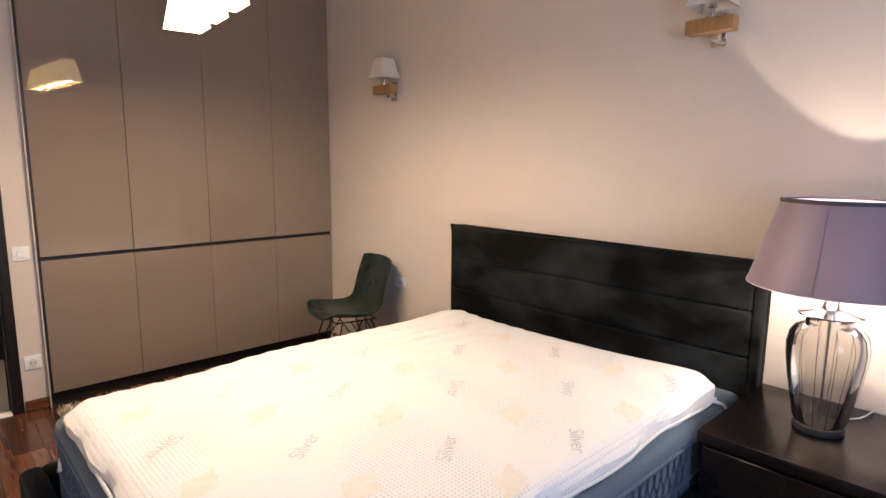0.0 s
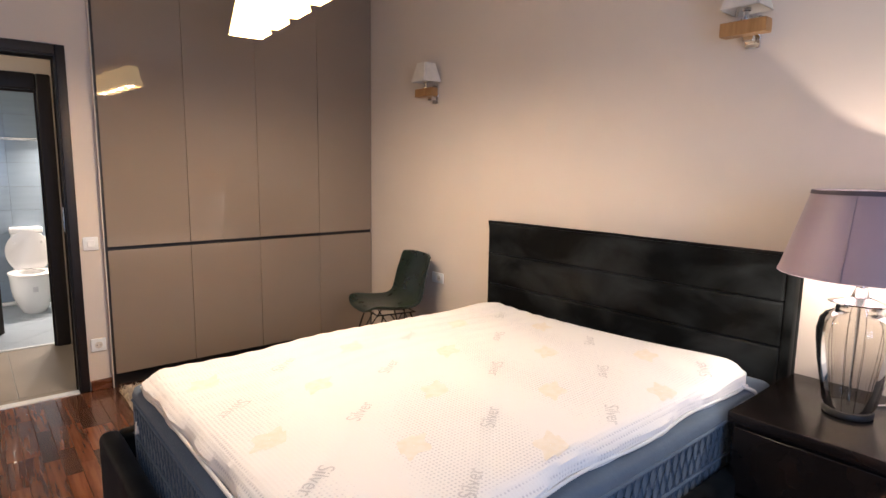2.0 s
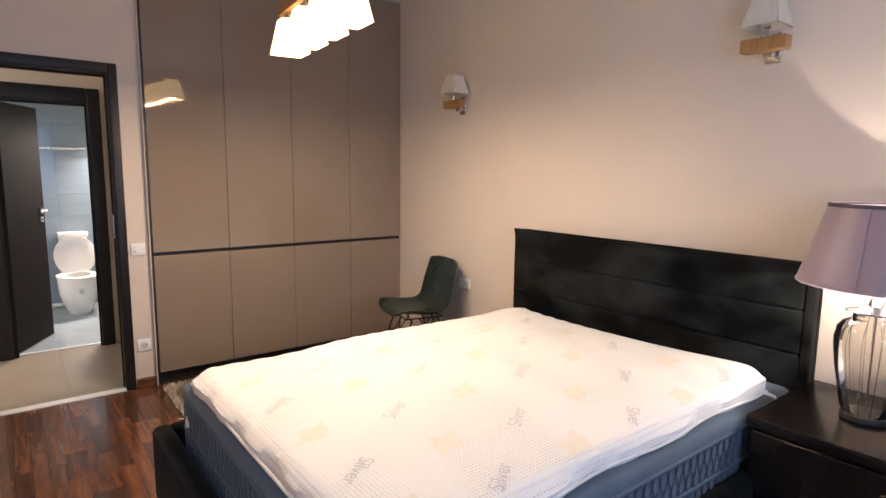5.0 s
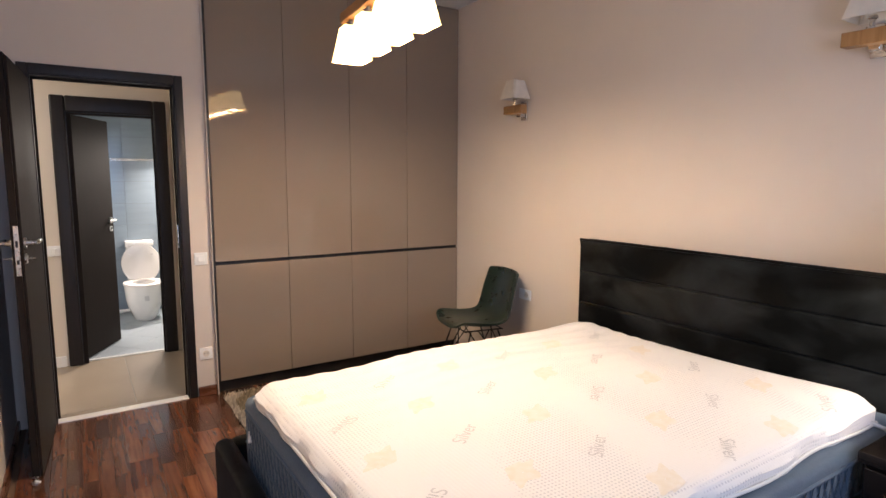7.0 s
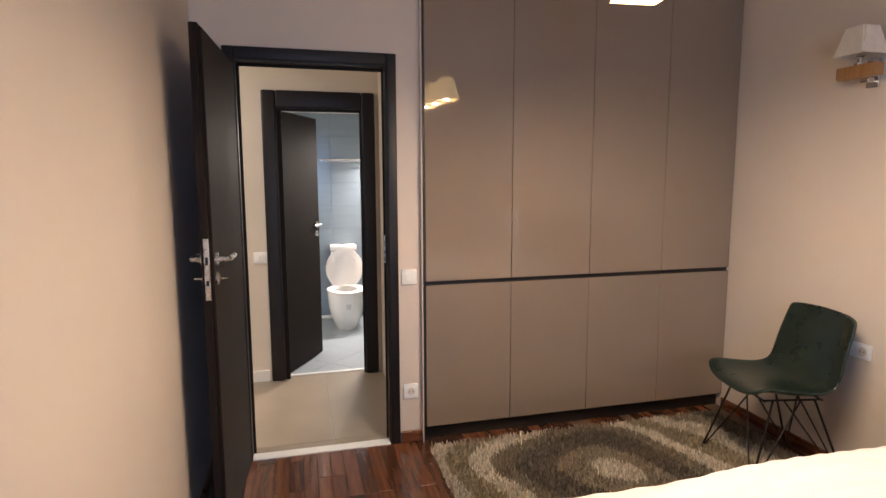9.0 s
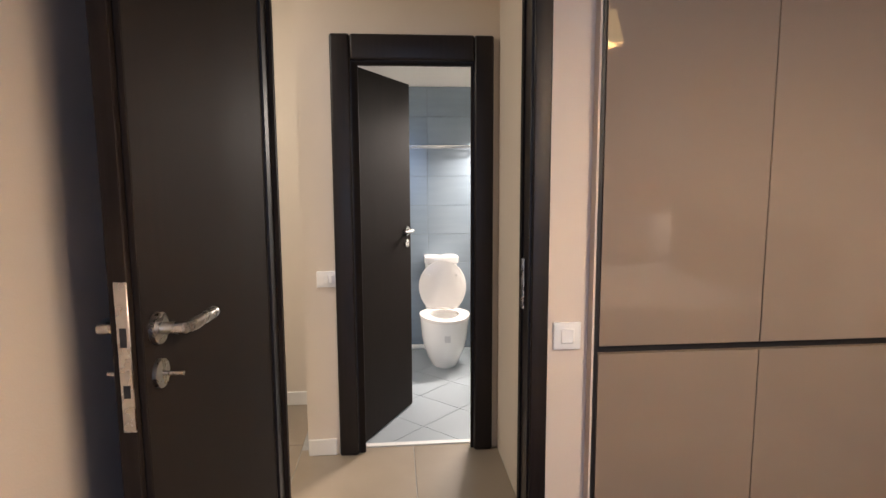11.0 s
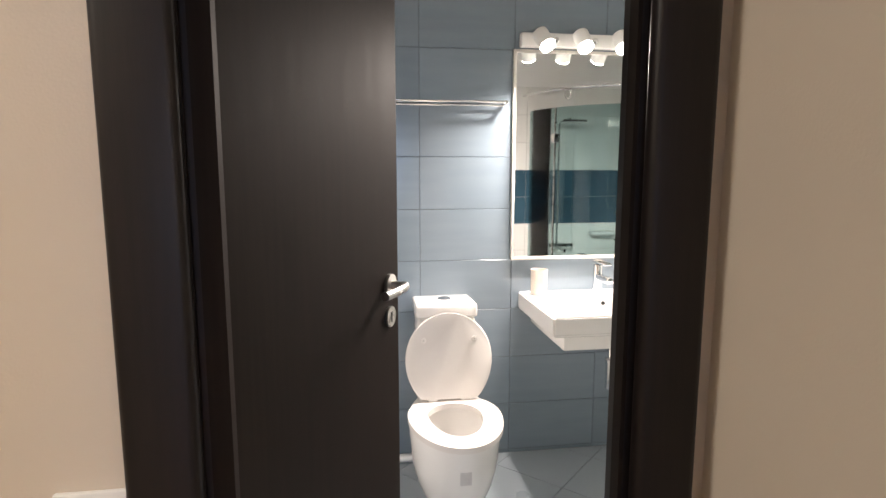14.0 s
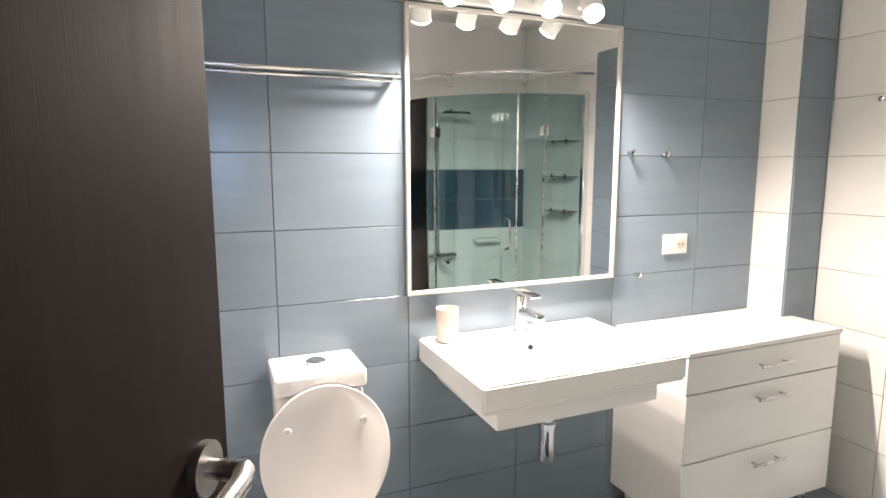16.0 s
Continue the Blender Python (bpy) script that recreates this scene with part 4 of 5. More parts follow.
def toilet():
    t = thing("toilet", "white ceramic close-coupled toilet with raised lid", "toilet", pose(0.185, 7.70, 0))

    def oval(cy, rx, ryf, ryb, z, n=40):
        return [(rx * math.sin(a), cy - (ryf if math.cos(a) > 0 else ryb) * math.cos(a), z) for a in [2 * math.pi * i / n for i in range(n)]]

    part("bowl", loft([oval(-0.36, 0.098, 0.165, 0.28, 0.0), oval(-0.36, 0.106, 0.175, 0.285, 0.012), oval(-0.36, 0.130, 0.205, 0.295, 0.07), oval(-0.365, 0.156, 0.238, 0.30, 0.14), oval(-0.37, 0.172, 0.258, 0.31, 0.215), oval(-0.375, 0.177, 0.268, 0.315, 0.285), oval(-0.38, 0.182, 0.276, 0.32, 0.35), oval(-0.38, 0.180, 0.274, 0.32, 0.368),
                        oval(-0.40, 0.135, 0.215, 0.135, 0.368), oval(-0.40, 0.128, 0.205, 0.13, 0.345), oval(-0.40, 0.100, 0.16, 0.10, 0.25), oval(-0.40, 0.055, 0.08, 0.06, 0.20)]), CERAMIC, t)
    bm = bmesh.new()
    outer0, inner0 = oval(-0.39, 0.188, 0.29, 0.20, 0.370), oval(-0.40, 0.108, 0.19, 0.11, 0.370)
    rings = [[(x, y, z) for x, y, z in inner0], outer0, [(x, y, z + 0.022) for x, y, z in outer0], [(x, y, z + 0.024) for x, y, z in inner0]]
    vs = [[bm.verts.new(p) for p in r] for r in rings]
    for a, b in zip(vs, vs[1:] + vs[:1]):
        for i in range(40):
            j = (i + 1) % 40
            bm.faces.new((a[i], a[j], b[j], b[i]))
    part("seat", bm, SEATPLASTIC, t, "white plastic seat ring")
    part("basin_water", loft([oval(-0.40, 0.06, 0.09, 0.065, 0.208), oval(-0.40, 0.06, 0.09, 0.065, 0.2085)]), CLEAR, t)
    lid = loft([[(x * k, z2, y2) for x, y2, z2 in [(0.184 * math.sin(a) * (1 + 0.06 * math.cos(a)), max(0.012, 0.165 + 0.21 * math.cos(a)), d) for a in [2 * math.pi * i / 48 for i in range(48)]]] for k, d in ((0.97, 0.0), (1.0, -0.006), (1.0, -0.014), (0.97, -0.018))])
    ld = part("lid", lid, SEATPLASTIC, t, "raised white oval lid")
    ld.matrix_basis = pose(0, -0.250, 0.391, -6.0)
    for s in (-1, 1):
        part("buffer", lathe([(0.012, 0), (0.012, 0.003), (0.006, 0.004), (0.001, 0.003)], 16), SEATPLASTIC, ld).matrix_basis = pose(0.108 * s, -0.018, 0.262, 90)
        part("buffer_hole", rod((0.108 * s, -0.020, 0.262), (0.108 * s, -0.0225, 0.262), 0.004, 10), STEEL, ld)
        part("hinge", rod((0.07 * s - 0.02, -0.25, 0.397), (0.07 * s + 0.02, -0.25, 0.397), 0.012, 12), SEATPLASTIC, t)
    cs = part("cistern", box(-0.128, -0.195, 0.365, 0.124, -0.005, 0.735, 0.018, 3), CERAMIC, t)
    part("cistern_lid", box(-0.135, -0.205, 0.737, 0.131, -0.002, 0.795, 0.012, 3), CERAMIC, cs)
    part("flush_button", lathe([(0.030, 0.795), (0.030, 0.801), (0.022, 0.806), (0.001, 0.807)], 28, (0.0, -0.10, 0)), CHROME, cs, "chrome flush button")
    part("sticker", box(-0.02, -0.6415, 0.230, 0.022, -0.638, 0.280, 0), INK, t, "faint grey printed mark").matrix_basis = pose(0.0, 0.0, 0.0)
    return t


toilet()


def washbasin():
    x0, x1, y0, y1 = 0.55, 1.255, 7.205, 7.70
    w = thing("washbasin", "white ceramic wall-hung rectangular washbasin", "washbasin", pose(0, 0, 0))
    zt, zb = 0.80, 0.715
    bm = bmesh.new()

    def ring(a, b, c, d, z):
        return [bm.verts.new(p) for p in ((a, c, z), (b, c, z), (b, d, z), (a, d, z))]
    rings = [ring(x0 + 0.01, x1 - 0.01, y0 + 0.01, y1, zb), ring(x0, x1, y0, y1, zb + 0.01), ring(x0, x1, y0, y1, zt), ring(x0 + 0.025, x1 - 0.025, y0 + 0.025, y1 - 0.13, zt),
             ring(x0 + 0.045, x1 - 0.045, y0 + 0.04, y1 - 0.15, zt - 0.075), ring(x0 + 0.20, x1 - 0.20, y0 + 0.12, y1 - 0.24, zt - 0.083)]
    for a, b in zip(rings, rings[1:]):
        for i in range(4):
            j = (i + 1) % 4
            bm.faces.new((a[i], a[j], b[j], b[i]))
    bm.faces.new(rings[-1])
    bm.faces.new(list(reversed(rings[0])))
    bmesh.ops.bevel(bm, geom=bm.edges[:], offset=0.006, segments=2, affect="EDGES")
    bs = part("basin", bm, CERAMIC, w)
    part("under_bowl", box(x0 + 0.055, y0 + 0.03, 0.655, x1 - 0.085, y1 - 0.02, 0.714, 0.008, 2), CERAMIC, w)
    part("overflow", rod((0.905, y1 - 0.143, 0.765), (0.905, y1 - 0.147, 0.765), 0.009, 16), BLACK, bs)
    part("drain", lathe([(0.03, 0), (0.03, 0.003), (0.001, 0.004)], 24, (0.905, 7.45, 0.7175)), CHROME, bs, "chrome drain")
    t = thing("basin_tap", "chrome single-lever mixer tap on the washbasin", "tap", pose(0.91, 7.635, 0.80))
    part("body", lathe([(0.026, 0), (0.026, 0.008), (0.022, 0.012), (0.021, 0.13), (0.001, 0.135)], 28), CHROME, t)
    part("spout", box(-0.016, -0.135, 0.062, 0.016, 0.0, 0.088, 0.006, 2), CHROME, t)
    part("lever", box(-0.020, -0.10, 0.137, 0.020, 0.022, 0.150, 0.004, 2), CHROME, t)
    c = thing("tumbler", "clear cup standing on the washbasin", "cup", pose(0.625, 7.625, 0.80))
    part("cup", lathe([(0.001, 0.002), (0.033, 0.002), (0.036, 0.006), (0.038, 0.115), (0.0355, 0.115), (0.033, 0.01), (0.001, 0.01)], 28), SHADEWHITE, c)
    p = thing("basin_trap", "chrome bottle trap under the washbasin", "drain trap", pose(0.915, 7.46, 0))
    part("bottle", lathe([(0.001, 0.40), (0.026, 0.40), (0.028, 0.405), (0.028, 0.52), (0.031, 0.522), (0.031, 0.535), (0.020, 0.54), (0.018, 0.656)], 28), CHROME, p)
    part("waste_pipe", tube([(0, 0, 0.56), (0, 0.05, 0.575), (0, 0.15, 0.575), (0, 0.238, 0.575)], 0.014, 14), CHROME, p)
    return w


washbasin()


def bath_mirror():
    m = thing("bath_mirror", "rectangular mirror in a thin pale frame above the basin", "mirror", pose(0, 7.7045, 0))
    x0, x1, z0, z1 = 0.508, 1.357, 0.950, 1.888
    part("glass", box(x0 + 0.014, -0.010, z0 + 0.014, x1 - 0.014, -0.004, z1 - 0.014), MIRROR, m, smooth=False)
    for r in ((x0, -0.018, z0, x0 + 0.014, -0.0005, z1), (x1 - 0.014, -0.018, z0, x1, -0.0005, z1), (x0 + 0.014, -0.018, z0, x1 - 0.014, -0.0005, z0 + 0.014), (x0 + 0.014, -0.018, z1 - 0.014, x1 - 0.014, -0.0005, z1)):
        part("frame", box(*r, 0.002), MIRFRAME, m)


bath_mirror()


def mirror_light():
    m = thing("mirror_light", "white bar lamp with four lit spot heads", "wall lamp", pose(0, 7.7045, 0))
    part("bar", box(0.535, -0.042, 1.895, 1.215, -0.0005, 1.955, 0.006, 2), WHITEPLASTIC, m)
    for x in (0.69, 0.87, 1.05):
        part("screw", lathe([(0.012, 0), (0.012, 0.006), (0.001, 0.009)], 16), CHROME, m).matrix_basis = pose(x, -0.042, 1.925, 90)
    for (x, y), k in zip(BULBS, (0.25, 0.05, -0.05, -0.25)):
        d = Vector((k, -0.62, -0.75)).normalized()
        a = Vector((x, -0.105, 1.93))
        h = part("spot_head", join(rod((x, -0.042, 1.925), (x, -0.085, 1.925), 0.010, 12), rod(a - 0.01 * d, a + 0.07 * d, 0.034, 24)), WHITEPLASTIC, m, "white round spot head")
        part("joint", rod((x, -0.07, 1.925), (x, -0.10, 1.925), 0.014, 12), WHITEPLASTIC, m)
        b = part("bulb", lathe([(0.0335, 0.002), (0.032, 0.006), (0.024, 0.011), (0.001, 0.014)], 24), BULB, h, "glowing bulb")
        b.matrix_basis = look(a + 0.069 * d, a + d) @ pose(0, 0, 0, 180)
        b.visible_shadow = False


mirror_light()


def bath_cabinet():
    c = thing("bath_cabinet", "white bathroom drawer cabinet on steel feet", "cabinet", pose(1.385, 7.325, 0))
    part("top", box(-0.002, -0.006, 0.735, 0.788, 0.375, 0.753, 0.002), WHITELAC, c)
    part("body", boxes((0.004, 0.020, 0.085, 0.782, 0.372, 0.734)), WHITELAC, c)
    for z0, z1 in ((0.600, 0.730), (0.345, 0.596), (0.088, 0.341)):
        d = part("drawer", box(0.0, 0.0, z0, 0.786, 0.019, z1, 0.002), WHITELAC, c)
        zh = z1 - 0.065 if z1 > 0.6 else z1 - 0.055
        part("handle", join(rod((0.325, -0.028, zh), (0.485, -0.028, zh), 0.006, 12), join(rod((0.345, 0, zh), (0.345, -0.028, zh), 0.004, 8), rod((0.465, 0, zh), (0.465, -0.028, zh), 0.004, 8))), STEEL, d, "steel bar handle")
    for x in (0.06, 0.72):
        for y in (0.06, 0.32):
            part("foot", rod((x, y, 0), (x, y, 0.086), 0.018, 14), STEEL, c, "steel foot")


bath_cabinet()

_r = thing("towel_rail", "chrome towel rail above the toilet", "towel rail", pose(0, 7.7045, 1.655))
part("bar", rod((-0.15, -0.055, 0), (0.475, -0.055, 0), 0.0055, 14), CHROME, _r)
for _x in (-0.14, 0.465):
    part("bracket", rod((_x, -0.0005, 0), (_x, -0.055, 0), 0.009, 14), CHROME, _r)
part("lower_bar", rod((-0.14, -0.02, -0.012), (0.465, -0.02, -0.012), 0.004, 10), CHROME, _r)


def hook(loc, rz=0):
    h = thing("wall_hook", "small chrome knob hook on the tiles", "hook", pose(*loc, 0, 0, rz), group="bathroom wall hooks")
    part("knob", lathe([(0.009, 0.0005), (0.009, 0.012), (0.006, 0.016), (0.006, 0.022), (0.011, 0.026), (0.011, 0.032), (0.001, 0.034)], 18), CHROME, h).matrix_basis = pose(0, 0, 0, 90)


for _p in ((1.415, 7.7045, 1.432), (1.585, 7.7045, 1.428), (1.472, 7.7045, 0.955)):
    hook(_p)
hook((2.3095, 7.33, 1.63), -90)


def shower():
    """Quarter-round cabin in the corner."""
    cx, cy, rx, ry = 2.305, 5.405, 1.02, 0.81
    s = thing("shower_cabin", "curved green-tinted glass shower cabin with chrome fittings", "shower")

    def arc(a0, a1, z0, z1, th=0.008, n=14):
        bm = bmesh.new()
        rings = []
        for i in range(n + 1):
            a = a0 + (a1 - a0) * i / n
            rings.append([bm.verts.new((cx - (rx + o) * math.cos(a), cy + (ry + o) * math.sin(a), z)) for o, z in ((0, z0), (th, z0), (th, z1), (0, z1))])
        for p, q in zip(rings, rings[1:]):
            for i in range(4):
                j = (i + 1) % 4
                bm.faces.new((p[i], p[j], q[j], q[i]))
        bm.faces.new(rings[0])
        bm.faces.new(list(reversed(rings[-1])))
        return bm
    half = math.pi / 2
    tray = bmesh.new()
    tray.faces.new([tray.verts.new(p) for p in [(cx, cy, 0.06)] + [(cx - rx * math.cos(half * i / 24), cy + ry * math.sin(half * i / 24), 0.06) for i in range(25)]])
    part("tray", tray, CERAMIC, s, "white ceramic shower tray")
    part("tray_rim", arc(0, half, 0, 0.12, 0.05, 24), CERAMIC, s, "white ceramic tray rim")
    for a0, a1 in ((0.02, 0.45), (0.46, 1.08), (1.09, 1.26), (1.27, 1.55)):
        g = part("glass_panel", arc(a0, a1, 0.125, 1.86), TEAL, s, "green-tinted curved glass")
        g.visible_shadow = False
        part("edge_strip", arc(a1, a1 + 0.008, 0.125, 1.86, 0.012, 1), STEEL, g)
    for a in (0.45, 1.26):
        for z in (0.45, 1.62):
            part("hinge", box(-0.03, -0.02, -0.035, 0.03, 0.025, 0.035, 0.004), CHROME, s, "chrome glass hinge").matrix_basis = pose(cx - rx * math.cos(a), cy + ry * math.sin(a), z, 0, 0, -20)
    ha = 1.03
    hx, hy = cx - (rx + 0.03) * math.cos(ha), cy + (ry + 0.03) * math.sin(ha)
    part("handle", tube([(hx, hy - 0.03, 0.83), (hx, hy + 0.02, 0.85), (hx, hy + 0.025, 0.94), (hx, hy + 0.02, 1.03), (hx, hy - 0.03, 1.05)], 0.008, 10), CHROME, s, "chrome bow handle")
    for z in (1.56, 1.315, 1.07):
        part("glass_shelf", box(2.17, 5.87, z, 2.306, 6.14, z + 0.005), TEAL, s, "small corner glass shelf")
        for y in (5.93, 6.09):
            part("shelf_knob", rod((2.23, y, z - 0.012), (2.23, y, z + 0.02), 0.009, 10), CHROME, s)
    part("profile", box(2.268, 6.205, 0.12, 2.3085, 6.245, 1.88, 0.006), CHROME, s, "chrome wall profile")
    r = thing("shower_rod", "curved chrome shower curtain rod with open rings", "curtain rod")
    part("rod", tube([(cx - (rx + 0.06) * math.cos(half * i / 24), cy + (ry + 0.06) * math.sin(half * i / 24), 1.99) for i in range(25)], 0.012, 10), CHROME, r)
    for a in (0.62, 1.12):
        c0 = Vector((cx - (rx + 0.06) * math.cos(a), cy + (ry + 0.06) * math.sin(a), 1.955))
        part("ring", tube([c0 + Vector((0.025 * math.sin(q), 0, 0.045 * math.cos(q))) for q in [0.3 + 5.0 * i / 18 for i in range(19)]], 0.004, 8), CHROME, r)
    f = thing("shower_set", "chrome rain shower head and mixer on the tiled wall", "shower head", pose(1.53, 5.4015, -0.02))
    part("riser", rod((0, 0.05, 0.75), (0, 0.05, 1.78), 0.010, 12), CHROME, f)
    part("head_arm", tube([(0, 0.05, 1.78), (0, 0.08, 1.80), (0, 0.30, 1.80)], 0.010, 10), CHROME, f)
    part("rain_head", box(-0.10, 0.22, 1.765, 0.10, 0.42, 1.785, 0.004), CHROME, f)
    part("mixer", rod((-0.14, 0.06, 0.73), (0.14, 0.06, 0.73), 0.022, 16), CHROME, f)
    part("spout", rod((0, 0.06, 0.72), (0.02, 0.20, 0.70), 0.014, 12), CHROME, f)
    part("wall_flange", rod((0, 0.0, 0.73), (0, 0.06, 0.73), 0.03, 16), CHROME, f)
    d = thing("soap_dish", "white corner soap dish with bottles in the shower", "soap dish", pose(1.94, 5.4015, 0.80))
    part("dish", box(-0.10, 0.0, 0, 0.10, 0.10, 0.03, 0.008, 2), CERAMIC, d)


shower()


def bath_mat():
    m = thing("bath_mat", "dark grey chenille bath mat on the tiles", "bath mat", pose(0.39, 6.50, 0, 0, 0, -4))
    part("backing", box(0, 0, 0.0, 0.60, 0.56, 0.010, 0.003), RUBBER, m)
    rng = np.random.default_rng(9)
    bm = bmesh.new()
    for i in range(38):
        for j in range(36):
            x, y, h = 0.008 + 0.0155 * i + rng.uniform(-0.003, 0.003), 0.008 + 0.0153 * j + rng.uniform(-0.003, 0.003), rng.uniform(0.010, 0.018)
            v = [bm.verts.new((x + 0.007 * math.cos(a), y + 0.007 * math.sin(a), 0.009)) for a in (0, 1.26, 2.51, 3.77, 5.03)]
            t = bm.verts.new((x, y, 0.009 + h))
            for k in range(5):
                bm.faces.new((v[k], v[(k + 1) % 5], t))
    tagged(part("tufts", bm, RUBBER, m), kind="stuff")


bath_mat()
_p = thing("pipe_cover", "white pipe along the wall foot beside the toilet", "pipe", pose(0, 7.68, 0.022))
part("pipe", rod((-0.14, 0, 0), (0.10, 0, 0), 0.02, 14), WHITEPLASTIC, _p)

# ---- tiles, planks ----
TW, TH = 0.4255, 0.2335


def tile_mesh(name, w, h, t, mat, gap=0.0025):
    """One tile: face to local -y, foot corner at the origin."""
    bm = bmesh.new()
    e = 0.0012
    a = [(gap / 2, gap / 2), (w - gap / 2, gap / 2), (w - gap / 2, h - gap / 2), (gap / 2, h - gap / 2)]
    c = [(gap / 2 + e, gap / 2 + e), (w - gap / 2 - e, gap / 2 + e), (w - gap / 2 - e, h - gap / 2 - e), (gap / 2 + e, h - gap / 2 - e)]
    r0, r1, r2 = [bm.verts.new((x, 0, z)) for x, z in a], [bm.verts.new((x, -t + e, z)) for x, z in a], [bm.verts.new((x, -t, z)) for x, z in c]
    for p, q in ((r0, r1), (r1, r2)):
        for i in range(4):
            j = (i + 1) % 4
            bm.faces.new((p[i], p[j], q[j], q[i]))
    bm.faces.new(r2)
    return finish(name, bm, mat, False)


def tile_wall(name, label, m, length, first, rows, mat_of, z0=0.018, t=0.006, grout=DARKGROUT):
    """Tiles a wall of that length; first: where the first upright joint lies."""
    w = thing(name, label, "tiling", m, kind="structure")
    part("grout", boxes((0, -0.004, 0, length, -0.0005, z0 + rows * TH)), grout, w, smooth=False)
    xs = [0.0]
    x = first
    while x < length - 0.005:
        if x > 0.005:
            xs.append(x)
        x += TW
    xs.append(length)
    cache = {}
    for a, b in zip(xs, xs[1:]):
        for r in range(-1, rows):
            z, h = (z0 + r * TH, TH) if r >= 0 else (0.0, z0)
            mat = mat_of(r)
            key = (round(b - a, 4), round(h, 4), mat.name)
            if key not in cache:
                cache[key] = tile_mesh("tile", b - a, h, t, mat)
            o = new("tile", cache[key])
            o.parent = w
            o.location = (a, -0.003, z)


tile_wall("tiling_north", "glossy blue-grey wall tiles behind toilet and basin", pose(-0.53, 7.7125, 0), 2.655, 0.53 + 0.090 - TW, 9, lambda r: BLUETILE)
tile_wall("tiling_pillar_side", "white wall tiles on the pipe pillar", pose(2.1245, 7.705, 0, 0, 0, -90), 0.1655, 0.5, 9, lambda r: WHITETILE, grout=GROUT)
tile_wall("tiling_pillar_front", "blue-grey wall tiles on the pipe pillar", pose(2.1155, 7.5395, 0), 0.195, 0.5, 9, lambda r: BLUETILE)
tile_wall("tiling_east", "glossy white wall tiles beside the drawer cabinet", pose(2.3175, 7.530, 0, 0, 0, -90), 0.80, 0.30, 9, lambda r: WHITETILE, grout=GROUT)
tile_wall("tiling_east_shower", "glossy blue-grey wall tiles beside the shower", pose(2.3175, 6.730, 0, 0, 0, -90), 0.43, 0.15, 9, lambda r: BLUETILE)
tile_wall("tiling_shower_side", "plain white wall tiles inside the shower", pose(2.3175, 6.300, 0, 0, 0, -90), 0.90, 0.2, 8, lambda r: WHITETILE, 0.2, grout=GROUT)
tile_wall("tiling_shower_back", "white shower wall tiles with a dark blue band", pose(2.3085, 5.3905, 0, 0, 0, 180), 1.80, 0.2, 8, lambda r: DARKBLUETILE if r in (3, 4) else WHITETILE, 0.2, grout=GROUT)


def flat_piece(name, x0, y0, x1, y1, z, mat, parent, cache, gap=0.0015, t=0.009):
    """A floor piece with eased top edges."""
    w, d = x1 - x0, y1 - y0
    key = (name, round(w, 4), round(d, 4))
    if key not in cache:
        bm = bmesh.new()
        g, e = gap / 2, 0.0009
        r0 = [bm.verts.new((x, y, -t)) for x, y in ((g, g), (w - g, g), (w - g, d - g), (g, d - g))]
        r1 = [bm.verts.new((v.co.x, v.co.y, -e)) for v in r0]
        r2 = [bm.verts.new((x, y, 0)) for x, y in ((g + e, g + e), (w - g - e, g + e), (w - g - e, d - g - e), (g + e, d - g - e))]
        for p, q in ((r0, r1), (r1, r2)):
            for i in range(4):
                j = (i + 1) % 4
                bm.faces.new((p[i], p[j], q[j], q[i]))
        bm.faces.new(r2)
        cache[key] = finish(name, bm, mat, False)
    o = new(name, cache[key])
    o.parent, o.location = parent, (x0, y0, z)
    return o


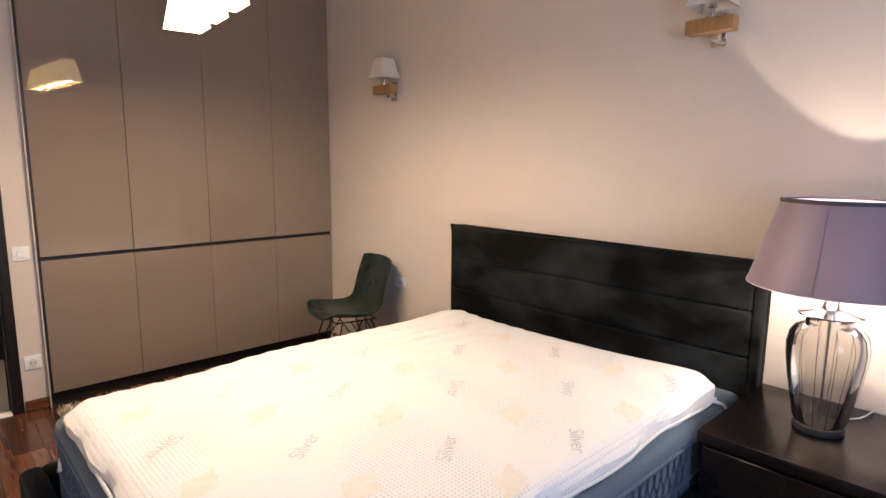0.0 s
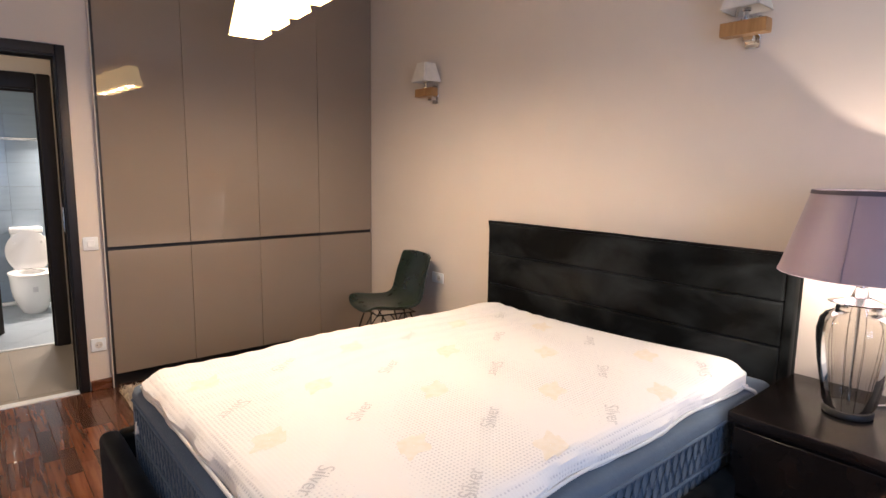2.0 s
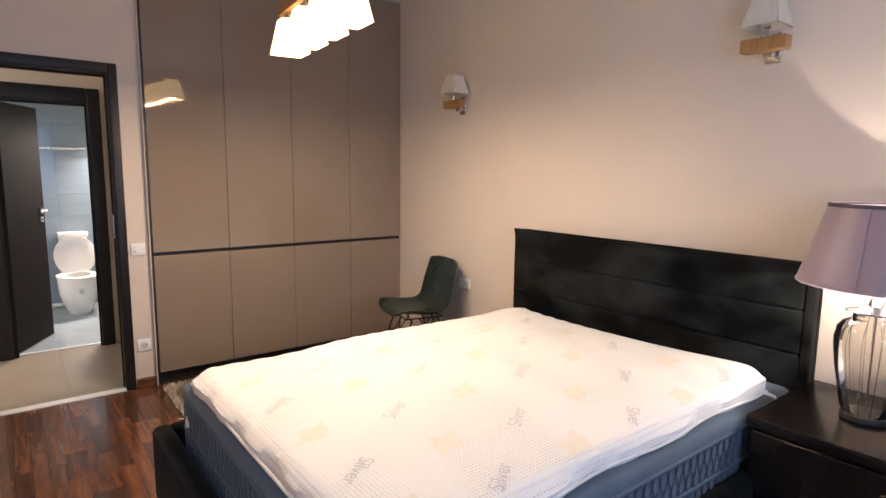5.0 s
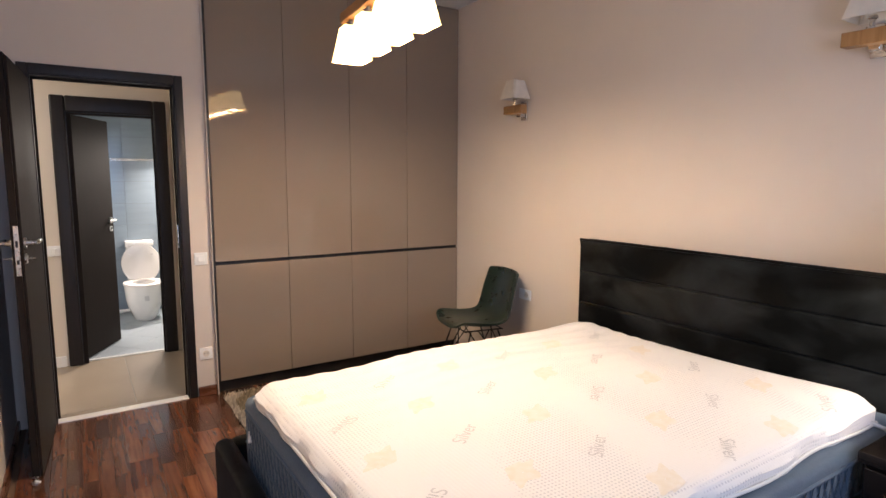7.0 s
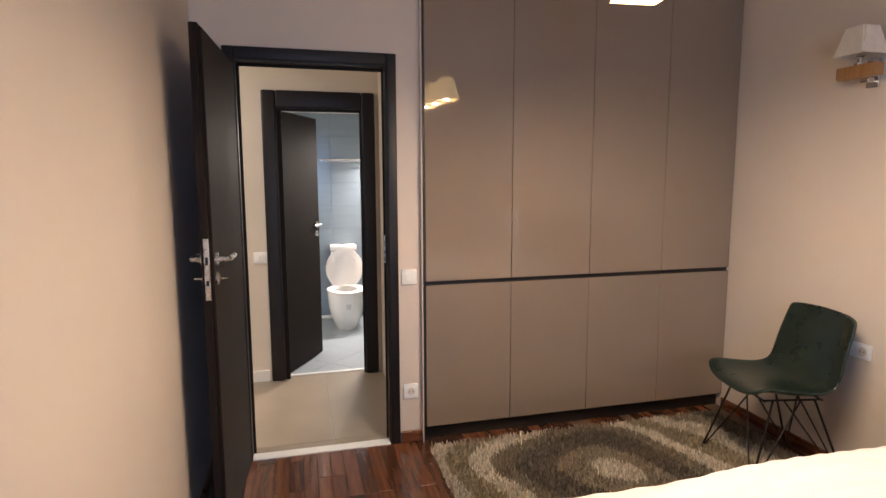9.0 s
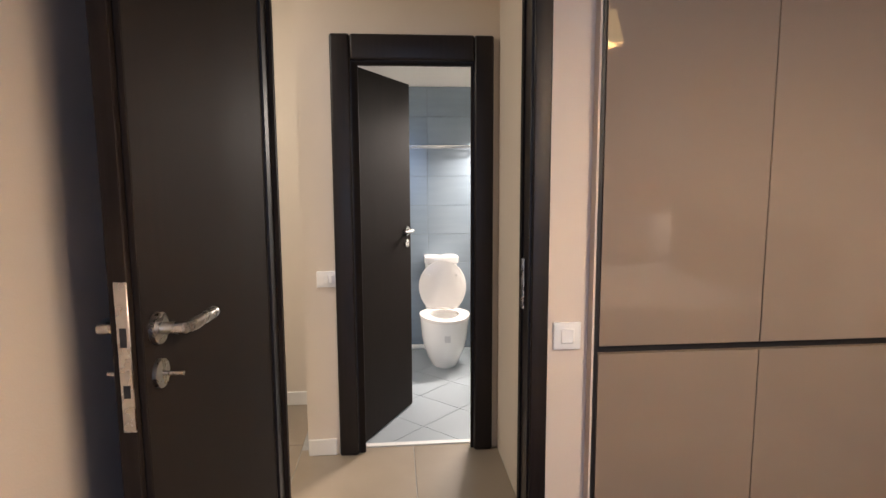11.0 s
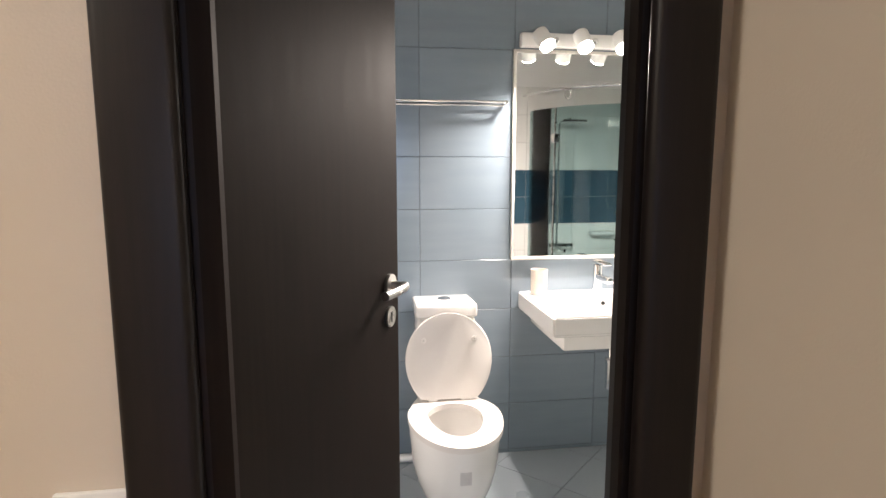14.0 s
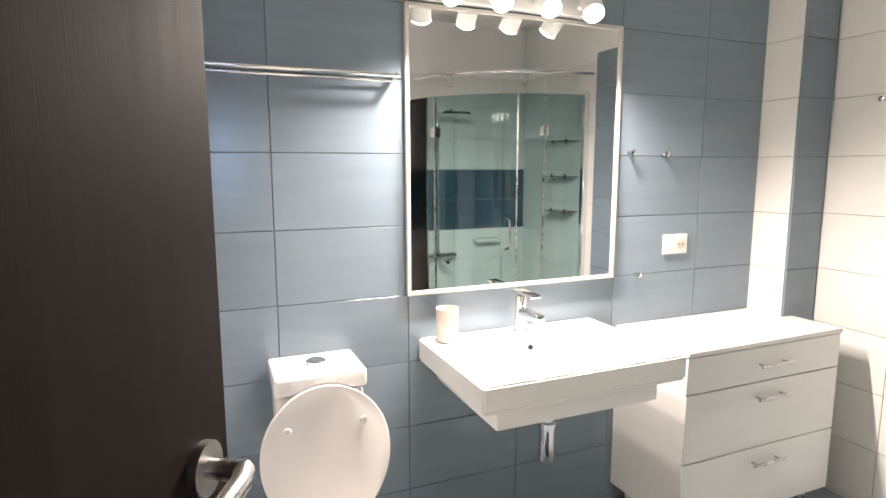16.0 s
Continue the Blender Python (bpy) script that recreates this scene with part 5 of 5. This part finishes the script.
_c = {}
_rng = random.Random(3)
for _i in range(-11, 35):
    _x = 0.068 * _i
    if _x < -0.72 or _x + 0.068 > 2.36:
        continue
    _y = 4.74 - _rng.choice((0.10, 0.20, 0.30, 0.40, 0.5))
    _ends = [4.74]
    while _y > 1.0:
        _ends.append(_y)
        _y -= _rng.choice((0.30, 0.40, 0.50))
    _ends.append(max(_y, 0.5))
    for _b, _a in zip(_ends, _ends[1:]):
        if _x < 0.5 and _a > 1.2 or _a > 4.25:
            flat_piece("plank", _x, _a, _x + 0.068, _b, 0.0, PARQUET, floor, _c)
_rest = bmesh.new()
for _i in range(-11, 35):
    _x = 0.068 * _i
    if -0.72 <= _x and _x + 0.068 <= 2.36:
        for _k in range(14):
            _b = 1.2 - 0.4 * _k + (0.2 if _i % 2 else 0) if _x < 0.5 else 4.3 - 0.4 * _k
            if _b > -0.8:
                box(_x + 0.001, _b - 0.4, -0.0075, _x + 0.067, _b - 0.001, -0.002, bm=_rest)
tagged(part("plank_field", _rest, PARQUET, floor, smooth=False), kind="stuff")

_c = {}
for _i in range(-7, 2):
    for _j in range(0, 3):
        _x0, _y0 = -0.10 + 0.58 * _i, 4.84 + 1.2 * _j
        _x1, _y1 = _x0 + 0.58, _y0 + 1.2
        _x0, _x1 = max(_x0, -3.6), min(_x1, 0.335)
        _y1 = min(_y1, 7.81)
        if _x1 - _x0 < 0.02:
            continue
        if _x1 > -0.6:
            _y1 = min(_y1, 5.975)
        if _y0 > 5.95 and _x1 > -0.6:
            continue
        if _y1 - _y0 > 0.02:
            flat_piece("floor_tile", _x0, _y0, _x1, _y1, 0.0, HALLTILE, floor_hall, _c, 0.004, 0.006)

flat_piece("floor_tile", -0.526, 4.769, -0.10, 4.84, 0.0, HALLTILE, floor_hall, _c, 0.001, 0.006)
flat_piece("floor_tile", -0.10, 4.769, 0.199, 4.84, 0.0, HALLTILE, floor_hall, _c, 0.001, 0.006)
_s = 0.33
for _i in range(-12, 14):
    for _j in range(-12, 14):
        _cx, _cy = 0.9 + (_i - _j) * _s * 0.7071, 6.9 + (_i + _j) * _s * 0.7071
        if not (-0.75 < _cx < 2.6 and 5.0 < _cy < 7.95):
            continue
        _bm = box(-_s / 2 + 0.0015, -_s / 2 + 0.0015, -0.004, _s / 2 - 0.0015, _s / 2 - 0.0015, 0.0)
        bmesh.ops.transform(_bm, matrix=pose(_cx, _cy, 0, 0, 0, 45), verts=_bm.verts)
        _lo = 6.012 if _cx < 0.62 else 5.402
        for _co, _no in (((-0.53, 0, 0), (-1, 0, 0)), ((2.31, 0, 0), (1, 0, 0)), ((0, _lo, 0), (0, -1, 0)), ((0, 7.704, 0), (0, 1, 0))):
            bmesh.ops.bisect_plane(_bm, geom=_bm.verts[:] + _bm.edges[:] + _bm.faces[:], plane_co=_co, plane_no=_no, clear_outer=True)
        if len(_bm.faces) > 2:
            part("floor_tile", _bm, BATHFLOOR, floor_bath, smooth=False)
        else:
            _bm.free()
